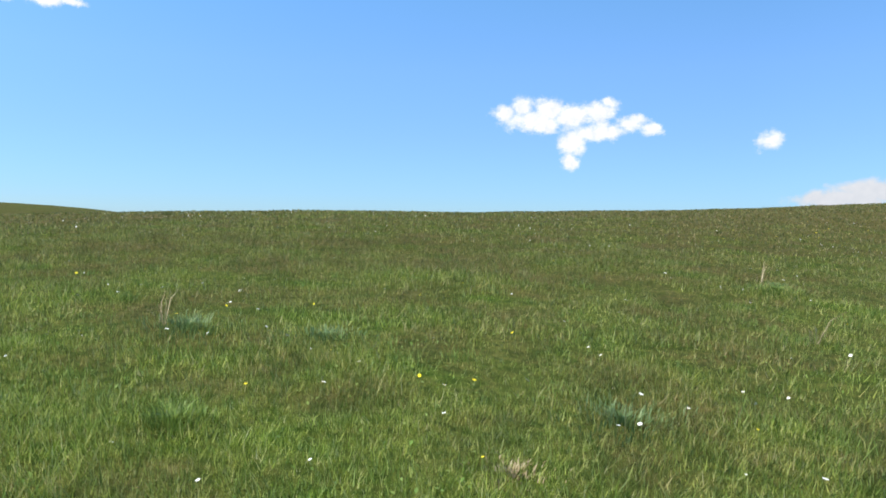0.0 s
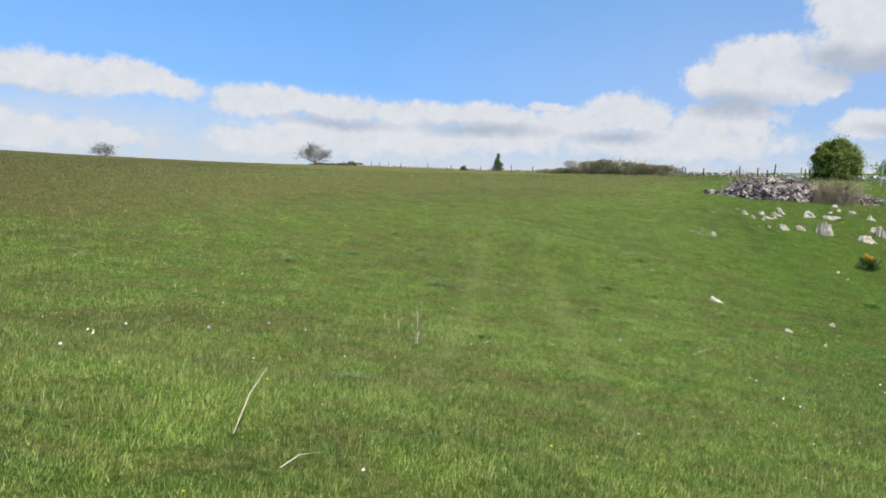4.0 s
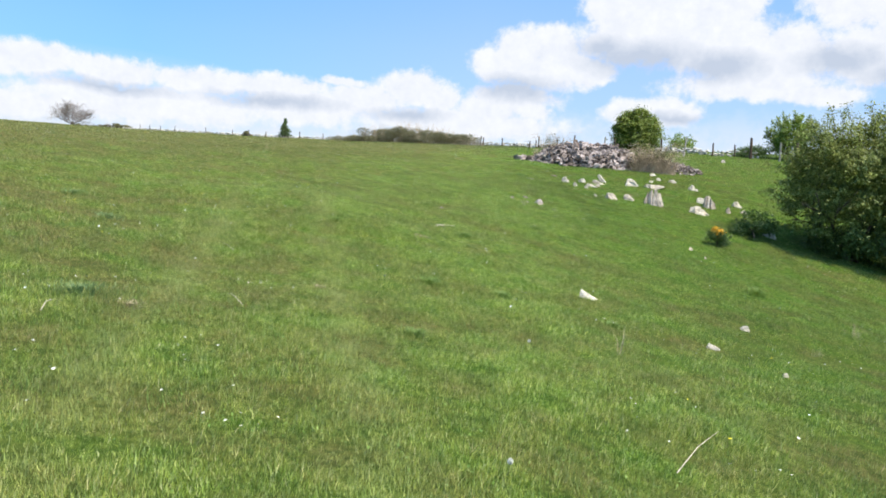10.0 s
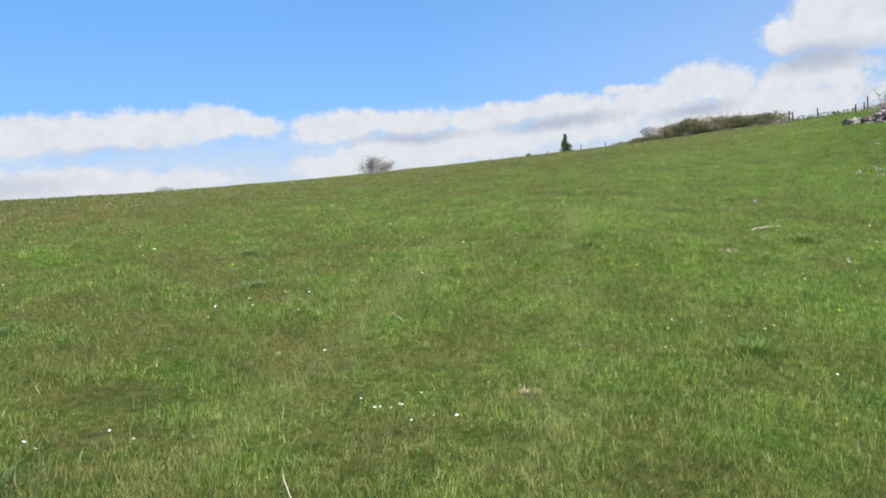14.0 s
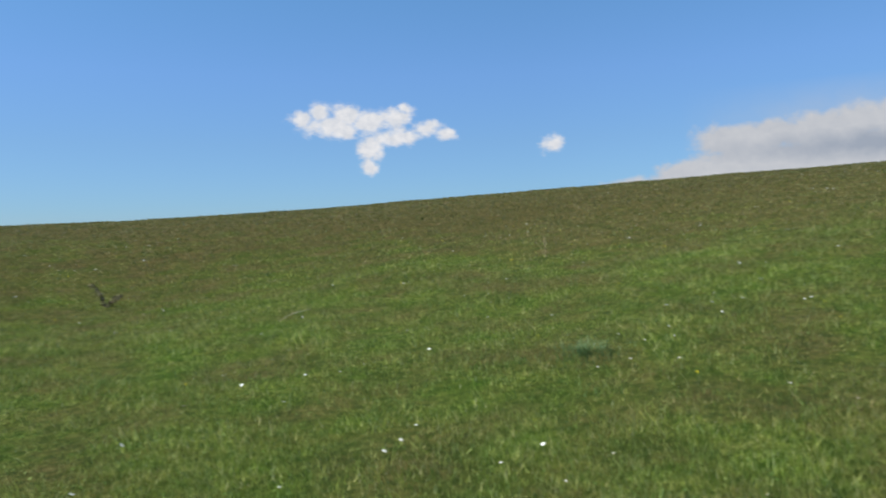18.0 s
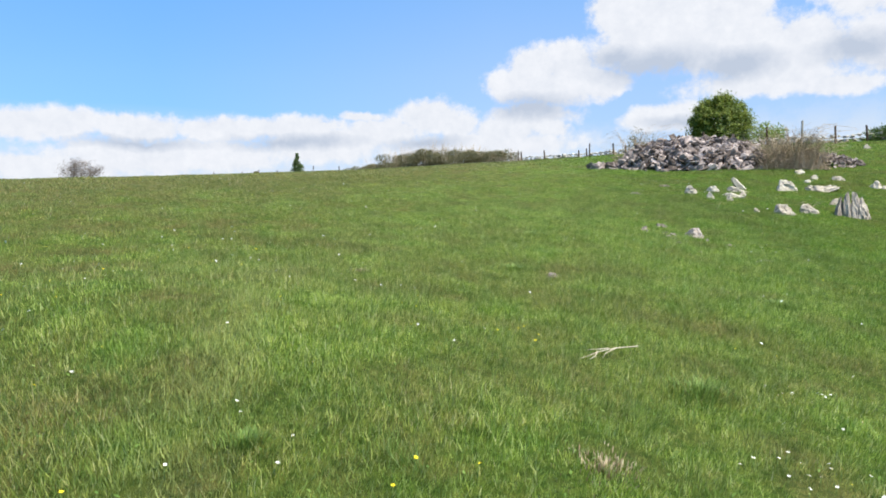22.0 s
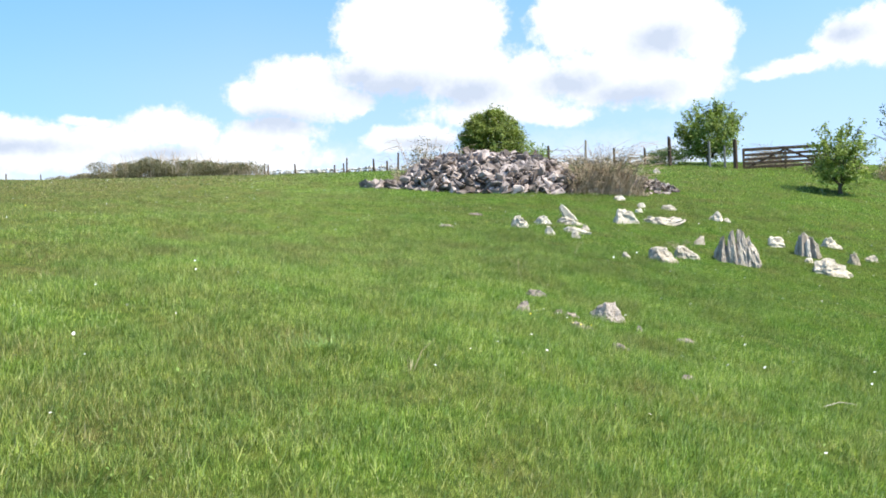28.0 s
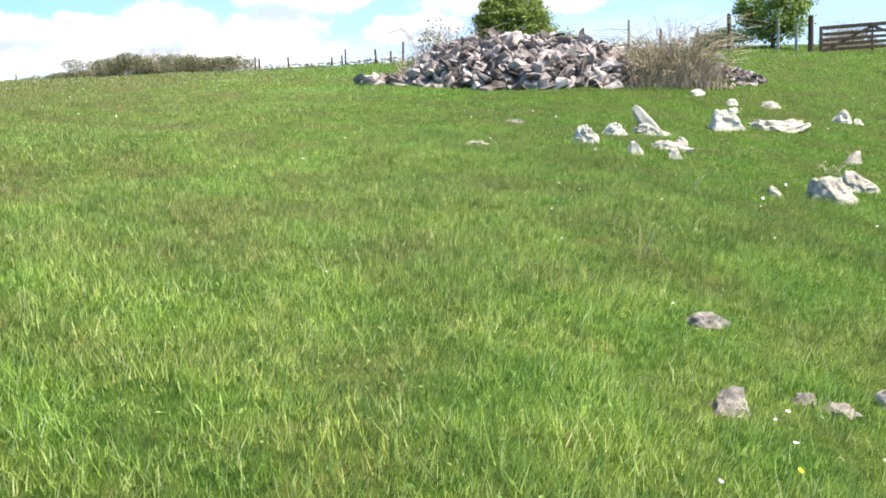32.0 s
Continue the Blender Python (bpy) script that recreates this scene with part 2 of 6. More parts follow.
# thin white haze under the cloud banks in the east and south
low = math_node(wt, "MULTIPLY", math_node(wt, "SUBTRACT", 10.5, elev), 0.2, clamp=True)
side = math_node(wt, "MULTIPLY", math_node(wt, "SUBTRACT", 62.0, math_node(wt, "ABSOLUTE", math_node(wt, "ADD", azim, 98.0))), 0.1, clamp=True)
thin = math_node(wt, "ADD", math_node(wt, "MULTIPLY", billow.outputs[0], 1.3), 0.25, clamp=True)
veil = math_node(wt, "MULTIPLY", math_node(wt, "MULTIPLY", low, side), thin)
south = math_node(wt, "MULTIPLY", math_node(wt, "SUBTRACT", 50.0, math_node(wt, "ABSOLUTE", math_node(wt, "ADD", azim, 142.0))), 0.04, clamp=True)
high = math_node(wt, "MULTIPLY", math_node(wt, "SUBTRACT", 24.0, elev), 0.028, clamp=True)
veil = math_node(wt, "MAXIMUM", veil, math_node(wt, "MULTIPLY", math_node(wt, "MULTIPLY", high, south), 0.75))
hazy = wt.nodes.new("ShaderNodeMix")
hazy.data_type = "RGBA"
hazy.inputs[7].default_value = (4.7, 5.1, 5.7, 1)
wt.links.new(veil, hazy.inputs[0])
wt.links.new(bright.outputs[0], hazy.inputs[6])
over = wt.nodes.new("ShaderNodeMix")
over.data_type = "RGBA"
wt.links.new(ramp.outputs[0], over.inputs[0])
wt.links.new(hazy.outputs[2], over.inputs[6])
wt.links.new(shade.outputs[2], over.inputs[7])
fair = wt.nodes.new("ShaderNodeMix")
fair.data_type = "RGBA"
wt.links.new(small.outputs[0], fair.inputs[0])
wt.links.new(over.outputs[2], fair.inputs[6])
hollow = wt.nodes.new("ShaderNodeMix")
hollow.data_type = "RGBA"
wt.links.new(math_node(wt, "ADD", math_node(wt, "MULTIPLY", math_node(wt, "SUBTRACT", curls.outputs[0], 0.5), 2.6), 0.6, clamp=True), hollow.inputs[0])
hollow.inputs[6].default_value, hollow.inputs[7].default_value = (6.0, 6.3, 6.9, 1), (8.0, 8.0, 8.2, 1)
wt.links.new(hollow.outputs[2], fair.inputs[7])
bg = wt.nodes.new("ShaderNodeBackground")
bg.inputs["Strength"].default_value = 0.11
wt.links.new(fair.outputs[2], bg.inputs["Color"])
join(wt, bg, wt.nodes.new("ShaderNodeOutputWorld"))


# ---------------------------------------------------------------- materials
def material(name):
    mt = bpy.data.materials.new(name)
    mt.use_nodes = True
    mt.node_tree.nodes.clear()
    return mt, mt.node_tree


def rgb_ramp(tree, stops):
    r = tree.nodes.new("ShaderNodeValToRGB")
    el = r.color_ramp.elements
    while len(el) < len(stops):
        el.new(0.5)
    for e, (p, c) in zip(el, stops):
        e.position, e.color = p, (*c, 1)
    return r


def noise_tex(tree, scale, detail=4.0, rough=0.55, source="Object", stretch=None):
    n = tree.nodes.new("ShaderNodeTexNoise")
    n.inputs["Scale"].default_value, n.inputs["Detail"].default_value, n.inputs["Roughness"].default_value = scale, detail, rough
    if source == "World":
        g = tree.nodes.new("ShaderNodeNewGeometry")
        out = g.outputs["Position"]
    else:
        out = tree.nodes.new("ShaderNodeTexCoord").outputs[source]
    if stretch:
        mp = tree.nodes.new("ShaderNodeMapping")
        mp.inputs["Scale"].default_value = stretch
        tree.links.new(out, mp.inputs[0])
        out = mp.outputs[0]
    tree.links.new(out, n.inputs["Vector"])
    return n


def mix_rgb(tree, factor, a, b, blend="MIX"):
    m = tree.nodes.new("ShaderNodeMix")
    m.data_type, m.blend_type = "RGBA", blend
    for v, i in ((factor, 0), (a, 6), (b, 7)):
        if isinstance(v, (int, float)):
            m.inputs[i].default_value = v
        elif isinstance(v, tuple):
            m.inputs[i].default_value = (*v, 1)
        else:
            tree.links.new(v, m.inputs[i])
    return m.outputs[2]


def finish(tree, colour, rough=0.9, bump=None, bump_strength=0.3, bump_distance=0.02, spec=0.25):
    p = tree.nodes.new("ShaderNodeBsdfPrincipled")
    p.inputs["Roughness"].default_value = rough
    p.inputs["Specular IOR Level"].default_value = spec
    if isinstance(colour, tuple):
        p.inputs["Base Color"].default_value = (*colour, 1)
    else:
        tree.links.new(colour, p.inputs["Base Color"])
    if bump is not None:
        b = tree.nodes.new("ShaderNodeBump")
        b.inputs["Strength"].default_value, b.inputs["Distance"].default_value = bump_strength, bump_distance
        tree.links.new(bump, b.inputs["Height"])
        tree.links.new(b.outputs[0], p.inputs["Normal"])
    o = tree.nodes.new("ShaderNodeOutputMaterial")
    tree.links.new(p.outputs[0], o.inputs[0])
    return p


def sward_patches(tree):
    """Broad patches of the meadow in world space: 0 lush, 1 dry and reddish. The upper slope and the ridge are drier."""
    a = noise_tex(tree, 0.13, 3.0, 0.6, "World")
    b = noise_tex(tree, 0.9, 5.0, 0.68, "World")
    s = math_node(tree, "ADD", math_node(tree, "MULTIPLY", a.outputs[0], 0.4), math_node(tree, "MULTIPLY", b.outputs[0], 0.9))
    g = tree.nodes.new("ShaderNodeNewGeometry")
    xyz = tree.nodes.new("ShaderNodeSeparateXYZ")
    tree.links.new(g.outputs["Position"], xyz.inputs[0])
    north = math_node(tree, "MULTIPLY", math_node(tree, "MULTIPLY", math_node(tree, "ADD", xyz.outputs[1], 2.0), 0.04, clamp=True), 0.17)
    ridge = math_node(tree, "MULTIPLY", math_node(tree, "MULTIPLY", math_node(tree, "SUBTRACT", math_node(tree, "ADD", xyz.outputs[0], xyz.outputs[1]), 26.0), 0.04, clamp=True), 0.6)
    ridge = math_node(tree, "MULTIPLY", ridge, math_node(tree, "MULTIPLY", math_node(tree, "ADD", xyz.outputs[0], 40.0), 0.02, clamp=True))
    upper = math_node(tree, "ADD", math_node(tree, "MULTIPLY", xyz.outputs[0], 0.404), math_node(tree, "MULTIPLY", xyz.outputs[1], 0.915))
    upper = math_node(tree, "MULTIPLY", math_node(tree, "MULTIPLY", math_node(tree, "ADD", upper, 1.0), 0.2, clamp=True), 0.06)
    north = math_node(tree, "MAXIMUM", math_node(tree, "MAXIMUM", north, ridge), upper)
    return math_node(tree, "MULTIPLY", math_node(tree, "ADD", math_node(tree, "SUBTRACT", s, 0.55), north), 3.4, clamp=True)


def wheel_tracks(tree, colour):
    """Two worn, paler wheel tracks two metres apart that cross the lower pasture."""
    g = tree.nodes.new("ShaderNodeNewGeometry")
    xyz = tree.nodes.new("ShaderNodeSeparateXYZ")
    tree.links.new(g.outputs["Position"], xyz.inputs[0])
    across = math_node(tree, "ADD", math_node(tree, "MULTIPLY", xyz.outputs[0], 0.235), math_node(tree, "MULTIPLY", xyz.outputs[1], 0.972))
    wander = noise_tex(tree, 0.7, 4.0, 0.7, "World")
    across = math_node(tree, "ADD", across, math_node(tree, "MULTIPLY", math_node(tree, "SUBTRACT", wander.outputs[0], 0.5), 0.7))
    off = math_node(tree, "SUBTRACT", math_node(tree, "ABSOLUTE", math_node(tree, "ADD", across, 0.52)), 1.0)
    worn = math_node(tree, "SUBTRACT", 1.0, math_node(tree, "MULTIPLY", math_node(tree, "ABSOLUTE", off), 2.6), clamp=True)
    ends = math_node(tree, "MULTIPLY", math_node(tree, "SUBTRACT", 12.0, math_node(tree, "ABSOLUTE", math_node(tree, "SUBTRACT", xyz.outputs[0], 20.0))), 0.25, clamp=True)
    return mix_rgb(tree, math_node(tree, "MULTIPLY", math_node(tree, "MULTIPLY", worn, ends), 0.42), colour, (0.52, 0.53, 0.2))


def dark_mottle(tree, colour):
    """Small darker green clumps among the paler turf."""
    c = noise_tex(tree, 13.0, 4.0, 0.7, "World")
    m = tree.nodes.new("ShaderNodeMapRange")
    m.inputs["From Min"].default_value, m.inputs["From Max"].default_value = 0.45, 0.58
    tree.links.new(c.outputs[0], m.inputs[0])
    k = noise_tex(tree, 1.9, 5.0, 0.7, "World")
    f = tree.nodes.new("ShaderNodeMapRange")
    f.inputs["From Min"].default_value, f.inputs["From Max"].default_value = 0.45, 0.6
    tree.links.new(k.outputs[0], f.inputs[0])
    colour = mix_rgb(tree, math_node(tree, "MULTIPLY", f.outputs[0], 0.65), colour, mix_rgb(tree, 1.0, colour, (0.62, 0.80, 0.66), "MULTIPLY"))
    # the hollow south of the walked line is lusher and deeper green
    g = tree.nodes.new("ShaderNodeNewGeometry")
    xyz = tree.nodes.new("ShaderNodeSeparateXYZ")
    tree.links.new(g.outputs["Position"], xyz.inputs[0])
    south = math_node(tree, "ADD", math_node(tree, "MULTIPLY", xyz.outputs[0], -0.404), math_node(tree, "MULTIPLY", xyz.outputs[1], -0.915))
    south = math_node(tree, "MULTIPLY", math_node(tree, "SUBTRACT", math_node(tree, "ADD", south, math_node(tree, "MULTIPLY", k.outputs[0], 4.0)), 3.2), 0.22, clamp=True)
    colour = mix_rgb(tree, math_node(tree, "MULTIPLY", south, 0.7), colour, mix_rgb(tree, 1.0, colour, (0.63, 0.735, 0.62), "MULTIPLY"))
    # the upper slope in the north is short, olive and brownish
    upper = math_node(tree, "MULTIPLY", math_node(tree, "SUBTRACT", math_node(tree, "ADD", xyz.outputs[1], math_node(tree, "MULTIPLY", k.outputs[0], 4.0)), 5.0), 0.1, clamp=True)
    colour = mix_rgb(tree, upper, colour, mix_rgb(tree, 1.0, colour, (0.80, 0.74, 0.80), "MULTIPLY"))
    # far off to the north-west the turf is dull and grazed short
    far = math_node(tree, "MULTIPLY", math_node(tree, "SUBTRACT", math_node(tree, "SUBTRACT", xyz.outputs[1], math_node(tree, "MULTIPLY", xyz.outputs[0], 0.6)), 40.0), 0.02, clamp=True)
    colour = mix_rgb(tree, far, colour, mix_rgb(tree, 1.0, colour, (0.70, 0.77, 0.72), "MULTIPLY"))
    return mix_rgb(tree, math_node(tree, "MULTIPLY", m.outputs[0], 0.9), colour, mix_rgb(tree, 1.0, colour, (0.46, 0.58, 0.5), "MULTIPLY"))


def ground_material():
    mt, tr = material("meadow_soil_and_turf")
    patch = sward_patches(tr)
    fine = noise_tex(tr, 26.0, 6.0, 0.7, "World")
    mid = noise_tex(tr, 4.5, 5.0, 0.65, "World")
    lush = rgb_ramp(tr, [(0.25, (0.065, 0.11, 0.016)), (0.5, (0.14, 0.205, 0.035)), (0.75, (0.24, 0.29, 0.07))])
    dry = rgb_ramp(tr, [(0.25, (0.09, 0.09, 0.026)), (0.5, (0.185, 0.165, 0.058)), (0.75, (0.29, 0.235, 0.105))])
    t = math_node(tr, "ADD", math_node(tr, "MULTIPLY", fine.outputs[0], 0.6), math_node(tr, "MULTIPLY", mid.outputs[0], 0.4))
    tr.links.new(t, lush.inputs[0])
    tr.links.new(t, dry.inputs[0])
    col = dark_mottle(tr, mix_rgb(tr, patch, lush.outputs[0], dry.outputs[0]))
    finish(tr, col, 1.0, t, 1.0, 0.12, 0.05)
    return mt


def blade_material(name, stops, translucent=0.35, patches=True):
    mt, tr = material(name)
    geo = tr.nodes.new("ShaderNodeNewGeometry")
    r = rgb_ramp(tr, stops)
    tr.links.new(geo.outputs["Random Per Island"], r.inputs[0])
    col = r.outputs[0]
    if patches:
        patch = sward_patches(tr)
        dry = rgb_ramp(tr, [(0.0, (0.15, 0.16, 0.045)), (0.4, (0.27, 0.245, 0.085)), (0.7, (0.38, 0.31, 0.135)), (1.0, (0.43, 0.28, 0.15))])
        tr.links.new(geo.outputs["Random Per Island"], dry.inputs[0])
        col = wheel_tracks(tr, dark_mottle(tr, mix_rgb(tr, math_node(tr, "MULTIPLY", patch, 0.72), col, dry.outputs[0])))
    d = tr.nodes.new("ShaderNodeBsdfPrincipled")
    d.inputs["Roughness"].default_value, d.inputs["Specular IOR Level"].default_value = 0.5, 0.4
    t = tr.nodes.new("ShaderNodeBsdfTranslucent")
    tr.links.new(col, d.inputs["Base Color"])
    tr.links.new(col, t.inputs["Color"])
    m = tr.nodes.new("ShaderNodeMixShader")
    m.inputs[0].default_value = translucent
    tr.links.new(d.outputs[0], m.inputs[1])
    tr.links.new(t.outputs[0], m.inputs[2])
    join(tr, m, tr.nodes.new("ShaderNodeOutputMaterial"))
    return mt


def stone_material(name, dark, light, lichen, scale=3.0, vary=0.0, streak=1.0):
    mt, tr = material(name)
    a = noise_tex(tr, scale, 6.0, 0.65, "Object", (1, 1, streak))
    b = noise_tex(tr, scale * 9, 5.0, 0.7)
    oi = tr.nodes.new("ShaderNodeObjectInfo")
    t = math_node(tr, "ADD", math_node(tr, "MULTIPLY", a.outputs[0], 0.55), math_node(tr, "MULTIPLY", b.outputs[0], 0.3))
    t = math_node(tr, "ADD", t, math_node(tr, "MULTIPLY", oi.outputs["Random"], 0.22))
    gi = tr.nodes.new("ShaderNodeNewGeometry")
    t = math_node(tr, "ADD", t, math_node(tr, "MULTIPLY", math_node(tr, "SUBTRACT", gi.outputs["Random Per Island"], 0.5), vary))
    r = rgb_ramp(tr, [(0.32, dark), (0.55, tuple((p + q) / 2 for p, q in zip(dark, light))), (0.72, light)])
    tr.links.new(t, r.inputs[0])
    spots = noise_tex(tr, scale * 3.1, 4.0, 0.6)
    s = tr.nodes.new("ShaderNodeMapRange")
    s.inputs["From Min"].default_value, s.inputs["From Max"].default_value = 0.56, 0.66
    tr.links.new(spots.outputs[0], s.inputs[0])
    col = mix_rgb(tr, math_node(tr, "MULTIPLY", s.outputs[0], 0.7), r.outputs[0], lichen)
    finish(tr, col, 0.92, t, 0.8, 0.04, 0.2)
    return mt


def bark_material(name, dark, light):
    mt, tr = material(name)
    a = noise_tex(tr, 7.0, 6.0, 0.65, "Object", (1, 1, 0.25))
    r = rgb_ramp(tr, [(0.3, dark), (0.7, light)])
    join(tr, a, r)
    finish(tr, r.outputs[0], 0.95, a.outputs[0], 0.7, 0.02, 0.1)
    return mt


GROUND = ground_material()
GRASS = blade_material("grass_blades", [(0.0, (0.13, 0.19, 0.028)), (0.2, (0.26, 0.355, 0.052)), (0.46, (0.45, 0.56, 0.096)), (0.7, (0.65, 0.735, 0.18)), (0.87, (0.79, 0.80, 0.28)), (1.0, (0.85, 0.81, 0.42))], 0.45)
HERB = blade_material("herb_leaves", [(0.0, (0.10, 0.19, 0.035)), (0.5, (0.18, 0.30, 0.055)), (1.0, (0.32, 0.42, 0.12))], 0.3, False)
DARK_GRASS = blade_material("dark_grass_blades", [(0.0, (0.075, 0.13, 0.022)), (0.5, (0.16, 0.26, 0.05)), (1.0, (0.32, 0.43, 0.11))], 0.35, False)
BLUE_GRASS = blade_material("blue_green_grass_blades", [(0.0, (0.07, 0.13, 0.045)), (0.5, (0.15, 0.245, 0.085)), (1.0, (0.29, 0.39, 0.17))], 0.35, False)
STRAW = blade_material("dry_straw", [(0.0, (0.26, 0.18, 0.11)), (0.5, (0.42, 0.33, 0.2)), (1.0, (0.6, 0.52, 0.34))], 0.2, False)
LEAF = blade_material("hawthorn_leaves", [(0.0, (0.08, 0.12, 0.02)), (0.4, (0.17, 0.23, 0.042)), (0.8, (0.29, 0.345, 0.08)), (1.0, (0.41, 0.46, 0.13))], 0.45, False)
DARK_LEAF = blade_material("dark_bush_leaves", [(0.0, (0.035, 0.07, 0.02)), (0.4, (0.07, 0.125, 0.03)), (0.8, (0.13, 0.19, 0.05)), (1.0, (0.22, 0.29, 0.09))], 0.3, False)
MID_LEAF = blade_material("shaded_hawthorn_leaves", [(0.0, (0.08, 0.11, 0.026)), (0.4, (0.18, 0.22, 0.055)), (0.8, (0.32, 0.365, 0.11)), (1.0, (0.46, 0.49, 0.19))], 0.45, False)
LIGHT_LEAF = blade_material("young_leaves", [(0.0, (0.11, 0.17, 0.028)), (0.5, (0.23, 0.32, 0.06)), (1.0, (0.40, 0.47, 0.13))], 0.45, False)
FAR_LEAF = blade_material("far_leaves", [(0.0, (0.045, 0.08, 0.022)), (0.5, (0.09, 0.14, 0.04)), (1.0, (0.16, 0.21, 0.07))], 0.2, False)
BRAMBLE_LEAF = blade_material("bramble_leaves", [(0.0, (0.07, 0.075, 0.03)), (0.4, (0.14, 0.13, 0.055)), (0.8, (0.21, 0.20, 0.09)), (1.0, (0.30, 0.27, 0.16))], 0.2, False)
BARE_TWIG = blade_material("bare_twigs", [(0.0, (0.17, 0.145, 0.13)), (1.0, (0.36, 0.32, 0.30))], 0.1, False)
HEDGE_LEAF = blade_material("bramble_hedge_leaves", [(0.0, (0.11, 0.105, 0.05)), (0.5, (0.16, 0.15, 0.07)), (1.0, (0.24, 0.22, 0.12))], 0.25, False)
GORSE_FLOWER = blade_material("gorse_flowers", [(0.0, (0.55, 0.26, 0.01)), (0.6, (0.8, 0.42, 0.02)), (1.0, (0.85, 0.55, 0.08))], 0.2, False)
BARK = bark_material("bark", (0.05, 0.04, 0.03), (0.16, 0.13, 0.10))
TWIG = bark_material("dry_twigs", (0.26, 0.20, 0.14), (0.55, 0.45, 0.33))
PALE_TWIG = bark_material("bleached_wood", (0.36, 0.30, 0.22), (0.66, 0.58, 0.45))
GREY_TWIG = bark_material("grey_twigs", (0.12, 0.10, 0.09), (0.26, 0.225, 0.21))
DARK_TWIG = bark_material("dark_twigs", (0.05, 0.04, 0.035), (0.13, 0.11, 0.09))
OLD_WOOD = bark_material("weathered_wood", (0.045, 0.03, 0.022), (0.14, 0.095, 0.065))
GREY_WOOD = bark_material("grey_wood", (0.16, 0.15, 0.13), (0.36, 0.34, 0.30))
LIMESTONE = stone_material("white_limestone", (0.24, 0.195, 0.155), (0.80, 0.72, 0.60), (0.42, 0.345, 0.27), 7.0)
FLUTED_STONE = stone_material("fluted_limestone", (0.12, 0.095, 0.08), (0.70, 0.62, 0.53), (0.34, 0.28, 0.235), 9.0, 0.0, 0.22)
CAIRN_STONE = stone_material("cairn_stone", (0.085, 0.066, 0.057), (0.52, 0.435, 0.41), (0.23, 0.182, 0.165), 2.2, 0.4)
WALL_STONE = stone_material("wall_stone", (0.25, 0.23, 0.21), (0.62, 0.59, 0.55), (0.4, 0.38, 0.34), 1.0)


def plain_material(name, colour, rough=0.7):
    mt, tr = material(name)
    n = noise_tex(tr, 60.0)
    finish(tr, mix_rgb(tr, n.outputs[0], tuple(c * 0.8 for c in colour), colour), rough)
    return mt


PETAL = plain_material("white_petals", (0.85, 0.85, 0.82))
YELLOW = plain_material("yellow_petals", (0.85, 0.70, 0.03))
CENTRE = plain_material("yellow_flower_centre", (0.7, 0.48, 0.04))
SEDGE = plain_material("dark_sedge_heads", (0.045, 0.042, 0.02), 0.8)
STEM = plain_material("green_stem", (0.10, 0.16, 0.04))

# ---------------------------------------------------------------- terrain
# heights of a smooth spline over a grid that widens away from the field's middle
MID_X, MID_Y, STRETCH, U0, V0, STEP = 30.0, -16.0, 18.0, -3.3, -3.0, 0.8
HEIGHTS = [
    (-38.1, -30.1, -22.3, -15.5, -10.2, -5.9, -2.2, -0.1, 1.1, 1.9),
    (-29.0, -23.2, -17.3, -11.2, -5.6, -2.0, 1.7, 0.6, 0.2, 0.1),
    (-19.7, -16.1, -12.2, -7.6, -1.0, 2.9, 3.4, 1.0, -0.3, -1.2),
    (-10.0, -8.6, -6.7, -4.4, -0.8, -0.6, 4.2, 3.9, 0.9, -1.2),
    (-0.5, -0.6, -1.3, 0.3, 1.4, 2.0, 5.1, 3.5, 2.2, 0.8),
    (7.5, 7.7, 7.4, 3.8, 4.0, 4.0, 5.5, 4.9, 4.4, 4.0),
    (13.5, 11.1, 8.1, 7.4, 6.7, 6.1, 5.7, 6.7, 7.4, 7.7),
    (17.6, 14.8, 12.1, 10.4, 10.0, 9.9, 9.9, 10.8, 11.1, 11.0),
    (20.9, 20.4, 20.4, 20.3, 19.9, 19.1, 17.6, 16.4, 15.0, 13.5),
    (24.1, 26.4, 28.7, 30.6, 31.7, 31.0, 27.1, 22.8, 19.1, 15.7),
]

HEIGHTS = np.array(HEIGHTS)


def spline(w, n):
    i = np.clip(np.floor(w).astype(int), 1, n - 3)
    r = np.clip(w - i, 0, 1)
    return i, np.stack([(1 - r) ** 3, 3 * r ** 3 - 6 * r * r + 4, -3 * r ** 3 + 3 * r * r + 3 * r + 1, r ** 3], -1) / 6


BUMPS = np.random.default_rng(3).uniform(-1, 1, (64, 64))


def lattice(x, y):
    """Smooth noise between -1 and 1 over a grid of one metre."""
    i, j = np.floor(x).astype(int), np.floor(y).astype(int)
    u, v = x - i, y - j
    u, v = u * u * (3 - 2 * u), v * v * (3 - 2 * v)
    i0, i1, j0, j1 = i % 64, (i + 1) % 64, j % 64, (j + 1) % 64
    return (BUMPS[i0, j0] * (1 - u) + BUMPS[i1, j0] * u) * (1 - v) + (BUMPS[i0, j1] * (1 - u) + BUMPS[i1, j1] * u) * v


